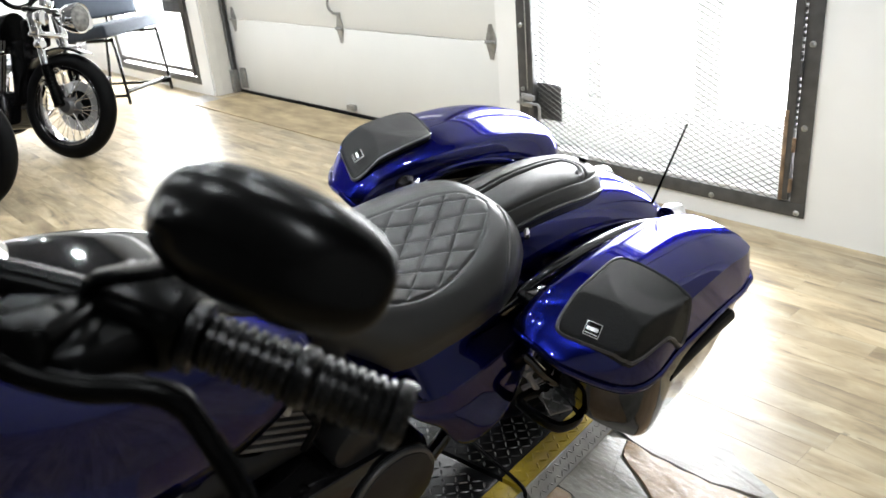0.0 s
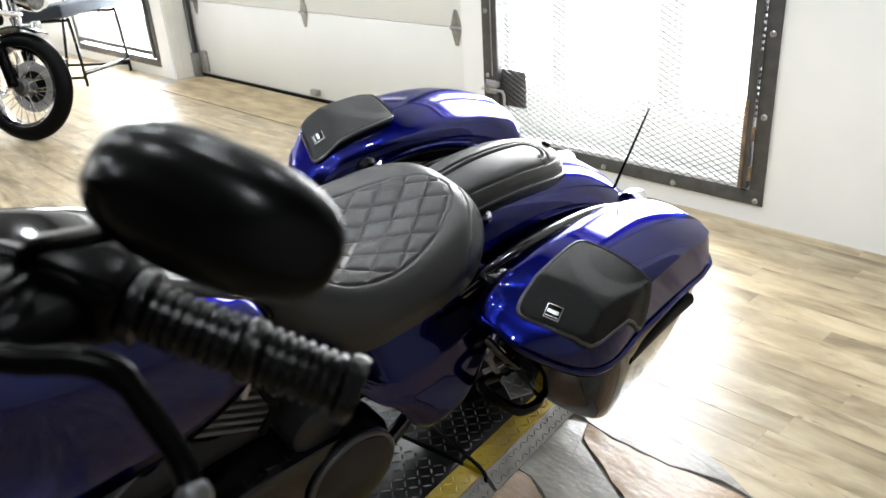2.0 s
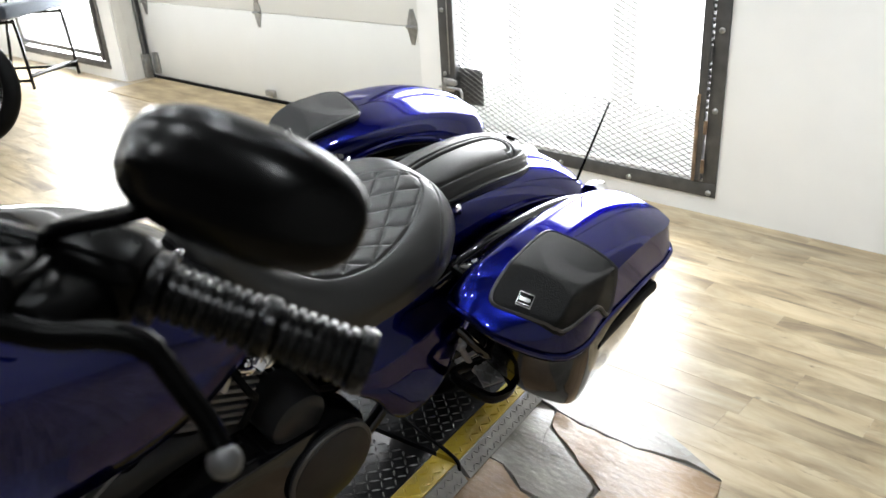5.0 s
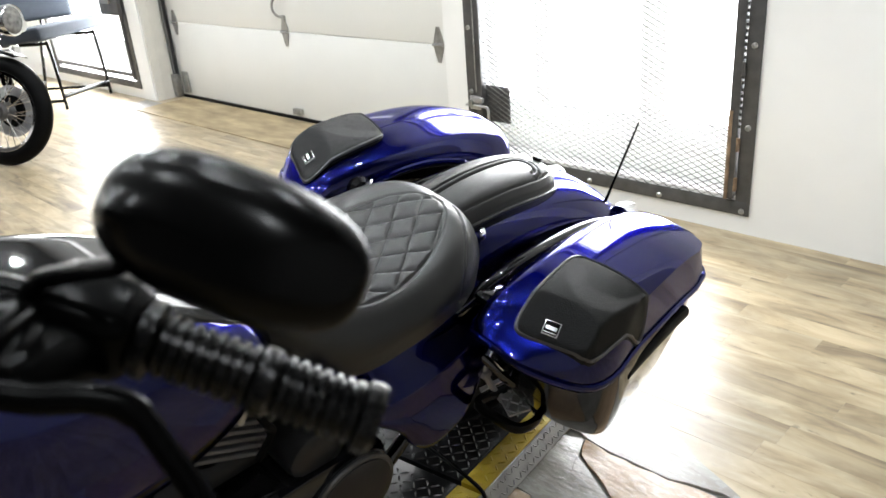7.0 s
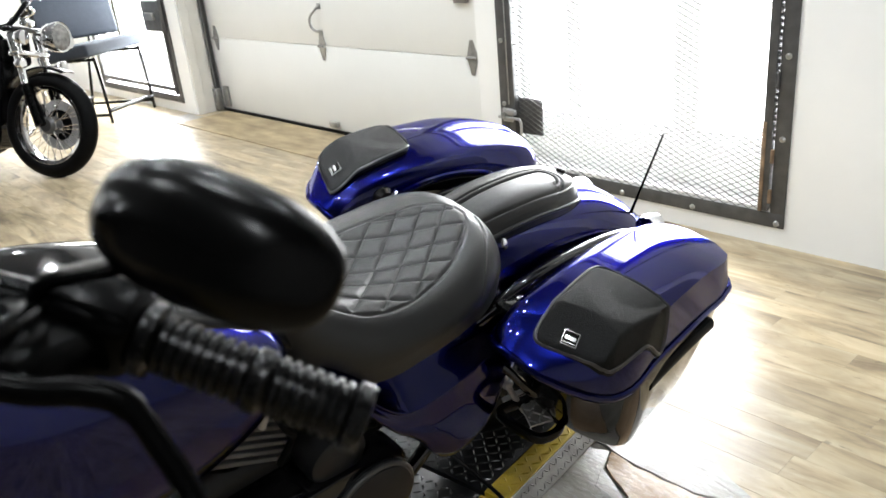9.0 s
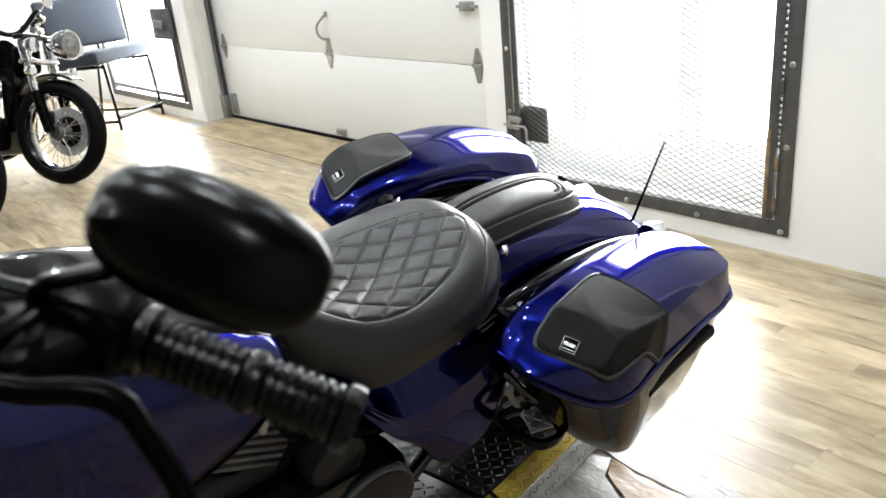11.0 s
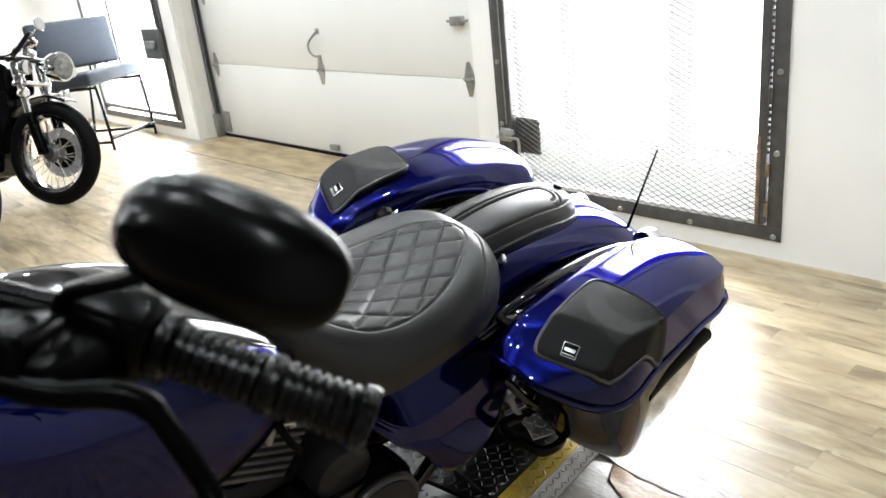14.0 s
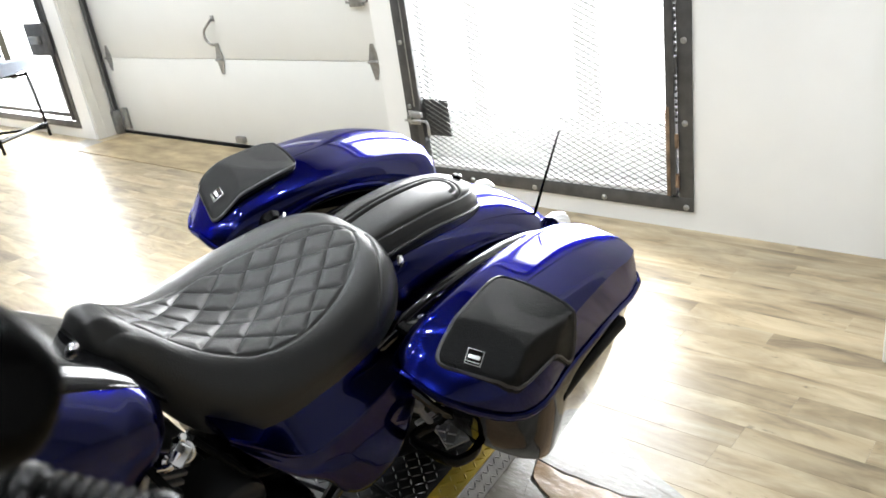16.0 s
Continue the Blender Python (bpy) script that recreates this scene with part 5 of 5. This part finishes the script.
def mirror_back(f):
    """Back of the shell: a flat crown that rolls off at the rim, with a raised boss and a low ridge behind it."""
    ring = []
    for k in range(96):
        t = 2 * math.pi * k / 96
        a, b = math.cos(t), math.sin(t)
        u = 0.0732 * f * math.copysign(abs(a) ** 0.82, a)
        v = (0.0384 - 0.06 * u * 0.12) * f * math.copysign(abs(b) ** 0.78, b)
        d = 0.008 - 0.028 * max(0.0, 1 - f ** 3.2) ** 0.75
        d -= 0.0075 * math.exp(-(((u + 0.051) / 0.009) ** 2 + ((v - 0.010) / 0.008) ** 2))
        d -= 0.0030 * math.exp(-((v - 0.008 + 0.10 * (u + 0.05)) / 0.010) ** 2) / (1 + math.exp(-(u + 0.05) / 0.004)) * math.exp(-max(0.0, u + 0.04) / 0.03)
        ring.append(BI @ (MC + ml * u + ms * v + mn * d))
    return ring


mir = part("mirror", loft([mirror_back(f) for f in [0.02 + 0.96 * k / 30 for k in range(31)] + [0.99, 1.0]] + [[BI @ (B @ p + mn * 0.004) for p in mirror_back(1.0)], [BI @ (B @ p + mn * 0.004) for p in mirror_back(0.95)]]), SHELL, hb, "satin black oval mirror housing with a raised boss")
part("mirror_glass", loft([mirror_ring(0.935, 0.0102), mirror_ring(0.93, 0.0112)]), CHROME, mir, "silvered mirror glass")
part("mirror_stem", tube([L(-0.269, 0.649, 1.152), L(-0.304, 0.644, 1.138), L(-0.350, 0.636, 1.124), L(-0.380, 0.625, 1.114), L(-0.393, 0.619, 1.098)], 0.0060, 10), PLASTIC, mir, "black mirror stem")
part("cable", tube([L(-0.375, 0.563, 1.112), L(-0.449, 0.509, 1.131), L(-0.595, 0.477, 1.058), (0.10, -1.0, 0.85), (0.14, -0.95, 0.6)], 0.0065, 10), RUBBER, hb, "black clutch cable")

# ---- black cruiser motorcycles in the background ----


def cruiser(m):
    """A spoked cruiser; the front wheel stands on the origin and the machine runs back along +y."""
    c = empty("cruiser_motorcycle", m, "black cruiser motorcycle with spoked wheels and chrome headlamp", "motorcycle", "black cruisers in the background")
    R_ = 0.295
    hub = wheel(c, (0, 0, R_), R_, 0.052, 0.046, spokes=18, name="front_wheel")
    part("brake_disc", lathe([(0.082, -0.002), (0.142, -0.002), (0.142, 0.002), (0.082, 0.002)], pose(0.062, 0, R_, 0, 90), 36), ALU, hub, "drilled steel brake disc")
    part("disc_carrier", lathe([(0, -0.004), (0.088, -0.003), (0.088, 0.003), (0.03, 0.014), (0, 0.016)], pose(0.062, 0, R_, 0, 90), 28), RUBBER, hub, "dark disc carrier")
    part("brake_caliper", box(0.045, 0.095, 0.085, 0.150, R_ + 0.02, R_ + 0.12, 0.012, None, 3), PLASTIC, hub, "black brake caliper")
    rings = []
    for k in range(25):
        a = math.radians(8 + 108 * k / 24)
        rings.append([Vector((x, 0.328 * f * math.cos(a), R_ + 0.328 * f * math.sin(a))) for x, f in ((-0.055, 0.95), (-0.042, 0.99), (0, 1.005), (0.042, 0.99), (0.055, 0.95), (0.04, 0.97), (0, 0.985), (-0.04, 0.97))])
    part("front_fender", loft(rings), PLASTIC, c, "gloss black front fender")
    for sx in (-1, 1):
        leg = part("fork_leg", rod((sx * 0.095, -0.01, R_), (sx * 0.095, 0.06, 0.52), 0.030, 16), MIRRORB, c, "black fork slider")
        part("fork_tube", rod((sx * 0.095, 0.06, 0.52), (sx * 0.095, 0.13, 0.82), 0.022, 16), CHROME, leg, "chrome fork tube")
        ts = part("turn_signal", lathe([(0, -0.03), (0.016, -0.027), (0.027, -0.01), (0.028, 0.02), (0.024, 0.024), (0, 0.026)], pose(sx * 0.16, 0.03, 0.63, 90), 20), CHROME, c, "chrome turn signal")
        part("stalk", rod((sx * 0.095, 0.09, 0.63), (sx * 0.16, 0.04, 0.63), 0.006, 8), CHROME, ts)
    hl = part("headlamp", lathe([(0, -0.10), (0.045, -0.09), (0.075, -0.03), (0.083, 0.028), (0.080, 0.040), (0.072, 0.036), (0, 0.036)], pose(0, -0.08, 0.775, 90), 32), CHROME, c, "round chrome headlamp")
    part("lens", lathe([(0, 0.0), (0.071, 0.0), (0.045, 0.011), (0, 0.015)], pose(0, -0.118, 0.775, 90), 28), LAMPG, hl, "clear headlamp glass")
    part("yoke", box(-0.12, 0.12, 0.07, 0.14, 0.672, 0.704, 0.012, None, 3), CHROME, c, "bright lower fork clamp")
    for sx in (-1, 1):
        part("fork_cover", rod((sx * 0.095, 0.098, 0.69), (sx * 0.095, 0.125, 0.80), 0.030, 16), CHROME, c, "chrome upper fork cover")
        lens = part("running_light", lathe([(0, -0.045), (0.018, -0.042), (0.036, -0.015), (0.040, 0.012), (0.036, 0.020), (0, 0.024)], pose(sx * 0.175, -0.01, 0.765, 90), 24), CHROME, c, "round chrome running light")
        part("light_stay", rod((sx * 0.095, 0.07, 0.735), (sx * 0.175, 0.0, 0.755), 0.007, 8), CHROME, lens)
    part("yoke", box(-0.12, 0.12, 0.09, 0.17, 0.805, 0.835, 0.012, None, 3), GLOSSB, c, "black top yoke")
    part("speedometer", lathe([(0, 0), (0.035, 0), (0.040, 0.025), (0.036, 0.034), (0, 0.034)], pose(0, 0.11, 0.845, 20), 24), CHROME, c, "chrome-cased speedometer")
    hb2 = part("handlebar", tube([(0.40, 0.55, 0.93), (0.34, 0.40, 0.96), (0.24, 0.30, 1.0), (0.08, 0.30, 0.86), (-0.08, 0.30, 0.86), (-0.24, 0.30, 1.0), (-0.34, 0.40, 0.96), (-0.40, 0.55, 0.93)], 0.015, 12), MIRRORB, c, "black handlebar")
    for sx in (-1, 1):
        part("grip", rod((sx * 0.36, 0.445, 0.95), (sx * 0.405, 0.565, 0.925), 0.018, 14), RUBBER, hb2)
        mm = part("mirror", lathe([(0, -0.012), (0.035, -0.010), (0.045, 0), (0.040, 0.006), (0, 0.006)], pose(sx * 0.33, 0.30, 1.07, 75), 24), CHROME, hb2, "chrome mirror")
        part("mirror_stem", tube([(sx * 0.30, 0.36, 0.965), (sx * 0.31, 0.33, 1.02), (sx * 0.33, 0.31, 1.065)], 0.006, 8), CHROME, mm)
        part("lever", tube([(sx * 0.27, 0.31, 0.98), (sx * 0.33, 0.33, 0.955), (sx * 0.40, 0.48, 0.93)], 0.006, 8), CHROME, hb2)
    steer = Matrix.Rotation(radians(6), 4, "Z")
    for o in c.children_recursive:
        o.data.transform(steer)
    tk = []
    for i in range(21):
        y = 0.36 + 0.52 * i / 20
        w_ = 0.14 * math.sin(math.pi * min(1, 0.12 + 0.62 * (1 - i / 20) + 0.1)) ** 0.6
        tk.append([Vector((w_ * math.cos(t), y, 0.72 - 0.09 * i / 20 + 0.10 * math.sin(t))) for t in (2 * math.pi * q / 24 for q in range(24))])
    part("fuel_tank", loft(tk), MIRRORB, c, "black teardrop tank")
    part("seat", loft([[Vector((w_ * math.cos(t), y, z + 0.05 * math.sin(t))) for t in (2 * math.pi * q / 20 for q in range(20))] for y, w_, z in ((0.84, 0.07, 0.63), (0.95, 0.13, 0.60), (1.1, 0.16, 0.59), (1.25, 0.13, 0.64), (1.4, 0.12, 0.66), (1.55, 0.08, 0.66))]), LEATHER, c, "black leather seat")
    part("frame_cover", box(-0.07, 0.07, 0.24, 0.36, 0.30, 0.66, 0.02, seg=2), PLASTIC, c, "black down tube cover")
    hn = part("horn", lathe([(0, 0), (0.045, 0), (0.050, 0.012), (0.040, 0.030), (0.012, 0.036), (0, 0.037)], pose(0.105, 0.36, 0.56, 20, 80), 28), CHROME, c, "round chrome horn")
    part("horn_stay", rod((0.05, 0.36, 0.58), (0.105, 0.36, 0.56), 0.008, 8), CHROME, hn)
    part("headlamp_shroud", box(-0.06, 0.06, 0.15, 0.28, 0.62, 0.78, 0.03, seg=2), MIRRORB, c, "black steering head cover")
    for sx in (-1, 1):
        part("engine_guard", tube([(sx * 0.06, 0.36, 0.60), (sx * 0.22, 0.34, 0.56), (sx * 0.30, 0.35, 0.42), (sx * 0.22, 0.40, 0.24), (sx * 0.10, 0.46, 0.18)], 0.013, 12), CHROME, c, "bent chrome engine guard")
        part("footpeg", rod((sx * 0.16, 0.50, 0.24), (sx * 0.32, 0.48, 0.25), 0.016, 12), RUBBER, c, "black rubber footpeg")
    part("carburettor_cover", box(0.06, 0.15, 0.66, 0.80, 0.46, 0.60, 0.025, seg=3), DKALU, c, "grey intake cover between the cylinders")
    en = part("engine", box(-0.17, 0.17, 0.34, 1.0, 0.16, 0.38, 0.04, seg=3), GLOSSB, c, "black engine with chrome covers")
    for top, base in (((0, 0.52, 0.60), (0, 0.66, 0.36)), ((0, 0.92, 0.60), (0, 0.80, 0.36))):
        cy2 = part("cylinder", rod(base, top, 0.06, 20), GLOSSB, en)
        for k in range(7):
            p, q = Vector(base).lerp(Vector(top), 0.25 + 0.1 * k), Vector(base).lerp(Vector(top), 0.285 + 0.1 * k)
            part("fin", rod(p, q, 0.09, 20, bevel=0.002), DKALU, cy2)
    for y0, y1 in ((0.60, 0.53), (0.64, 0.57), (0.82, 0.90), (0.86, 0.94)):
        part("pushrod_tube", rod((0.10, y0, 0.34), (0.075, y1, 0.58), 0.010, 10), CHROME, en, "chrome pushrod tube")
    part("air_cleaner", lathe([(0, 0), (0.085, 0), (0.09, 0.03), (0.075, 0.05), (0, 0.055)], pose(0.11, 0.72, 0.52, 0, 90), 32), CHROME, en, "round chrome air cleaner")
    part("engine_cover", lathe([(0, 0), (0.10, 0), (0.095, 0.03), (0.06, 0.045), (0, 0.047)], pose(0.13, 0.62, 0.27, 0, 90), 32), CHROME, en, "chrome engine cover")
    part("exhaust_pipe", tube([(0.06, 0.50, 0.52), (0.15, 0.40, 0.45), (0.17, 0.42, 0.25), (0.18, 0.7, 0.17), (0.19, 1.2, 0.2), (0.19, 1.75, 0.22)], 0.028, 14), CHROME, c, "chrome exhaust pipe")
    part("frame_tube", tube([(0.09, 0.36, 0.66), (0.10, 0.42, 0.30), (0.11, 0.55, 0.14), (0.11, 1.0, 0.14), (0.11, 1.2, 0.4)], 0.016, 10), GLOSSB, c)
    part("frame_tube", tube([(-0.09, 0.36, 0.66), (-0.10, 0.42, 0.30), (-0.11, 0.55, 0.14), (-0.11, 1.0, 0.14), (-0.11, 1.2, 0.4)], 0.016, 10), GLOSSB, c)
    wheel(c, (0, 1.55, 0.30), 0.30, 0.07, 0.065, spokes=16, name="rear_wheel")
    rf = []
    for k in range(25):
        a = math.radians(10 + 150 * k / 24)
        rf.append([Vector((x, 1.55 - 0.35 * f * math.cos(a), 0.30 + 0.35 * f * math.sin(a))) for x, f in ((-0.09, 0.9), (-0.07, 1.0), (0, 1.02), (0.07, 1.0), (0.09, 0.9), (0.06, 0.97), (0, 0.985), (-0.06, 0.97))])
    part("rear_fender", loft(rf), PLASTIC, c, "gloss black rear fender")
    return c


cr = cruiser(pose(-5.195, 1.945, 0, 0, 0, 117) @ pose(0, 0, 0, 0, 13, 0) @ Matrix.Scale(1.12, 4))
copy_thing(cr, pose(-4.64, 1.20, 0, 0, 0, 117) @ pose(0, 0, 0, 0, 13, 0))

# ---- waiting chairs ----


def waiting_chair(m):
    """Faces +x; origin on the floor under the seat's middle."""
    c = empty("waiting_chair", m, "blue-grey upholstered chair on a black steel tube frame", "chair")

    def cushion(x0, x1, y0, y1, z0, z1, tilt, px, pz):
        b_ = box(x0, x1, y0, y1, z0, z1, 0.022, None, 4)
        bmesh.ops.subdivide_edges(b_, edges=[e for e in b_.edges if e.calc_length() > 0.2], cuts=4, use_grid_fill=True)
        bmesh.ops.transform(b_, matrix=Matrix.Translation((px, 0, pz)) @ Matrix.Rotation(radians(tilt), 4, "Y"), verts=b_.verts)
        return b_
    part("seat", cushion(-0.20, 0.25, -0.32, 0.36, -0.045, 0.045, -6, 0.02, 0.505), FABRIC, c, "blue-grey fabric seat pad")
    back = cushion(-0.03, 0.03, -0.31, 0.28, -0.17, 0.17, -10, 0, 0.745)
    bmesh.ops.transform(back, matrix=pose(-0.10, 0.05, 0, 0, 0, -32), verts=back.verts)
    part("backrest", back, FABRIC, c, "blue-grey fabric back pad")
    for sy in (-1, 1):
        part("side_frame", tube([(-0.19, sy * 0.24, 0.84), (-0.18, sy * 0.24, 0.56), (-0.17, sy * 0.24, 0.455), (0.20, sy * 0.24, 0.455), (0.25, sy * 0.24, 0.435), (0.27, sy * 0.24, 0.06), (0.27, sy * 0.24, 0.012)], 0.011, 10, 6), PLASTIC, c, "black steel side frame")
        part("runner", tube([(0.27, sy * 0.24, 0.07), (-0.30, sy * 0.24, 0.05)], 0.011, 10, 1), PLASTIC, c, "black steel runner")
        part("rear_leg", tube([(-0.22, sy * 0.24, 0.455), (-0.30, sy * 0.24, 0.05), (-0.31, sy * 0.24, 0.012)], 0.011, 10, 4), PLASTIC, c)
    part("front_bar", tube([(0.27, -0.24, 0.10), (0.27, 0.24, 0.10)], 0.016, 10, 1), PLASTIC, c, "thick black front crossbar")
    part("rear_bar", tube([(-0.29, -0.24, 0.10), (-0.29, 0.24, 0.10)], 0.014, 10, 1), PLASTIC, c, "black rear crossbar")
    part("crossbar", tube([(-0.05, -0.24, 0.44), (-0.05, 0.24, 0.44)], 0.010, 8, 1), PLASTIC, c)
    return c


waiting_chair(pose(-6.84, 2.90, 0, 0, 0, 29) @ Matrix.Scale(1.15, 4))

# ---- laminate planks ----
PW, PL = 0.094, 0.92
rnd = random.Random(5)
plank_me = {}


def plank_mesh(l, w):
    k = (round(l, 3), round(w, 3))
    if k not in plank_me:
        bm = box(0.00015, l - 0.00015, 0.00015, w - 0.00015, -0.008, 0.0, 0.0003, seg=1)
        me = bpy.data.meshes.new("plank")
        bm.to_mesh(me)
        bm.free()
        me.materials.append(WOOD)
        plank_me[k] = me
    return plank_me[k]


# strips near the platform are pieces of their own, the far ones are joined
far = bmesh.new()
y = WY + WT
while y > Y0 + 0.01:
    w_ = min(PW, y - Y0)
    x = X0 - rnd.uniform(0.0, PL)
    while x < X1:
        a, b = max(x, X0), min(x + PL, X1)
        if b - a > 0.02:
            if a > -4.6 and y > 0.9:
                o = new("plank", plank_mesh(b - a, w_))
                o.matrix_world = pose(a, y - w_, 0)
                o.parent = floor
            else:
                add_box(far, a + 0.0003, b - 0.0003, y - w_ + 0.0003, y - 0.0003, -0.008, 0.0)
        x += PL
    y -= PW
me = bpy.data.meshes.new("far_planks")
far.to_mesh(me)
far.free()
me.materials.append(WOODFAR)
fp = new("far_planks", me)
fp.parent = floor
tagged(fp, "pale brown laminate strips away from the platform", kind="stuff")
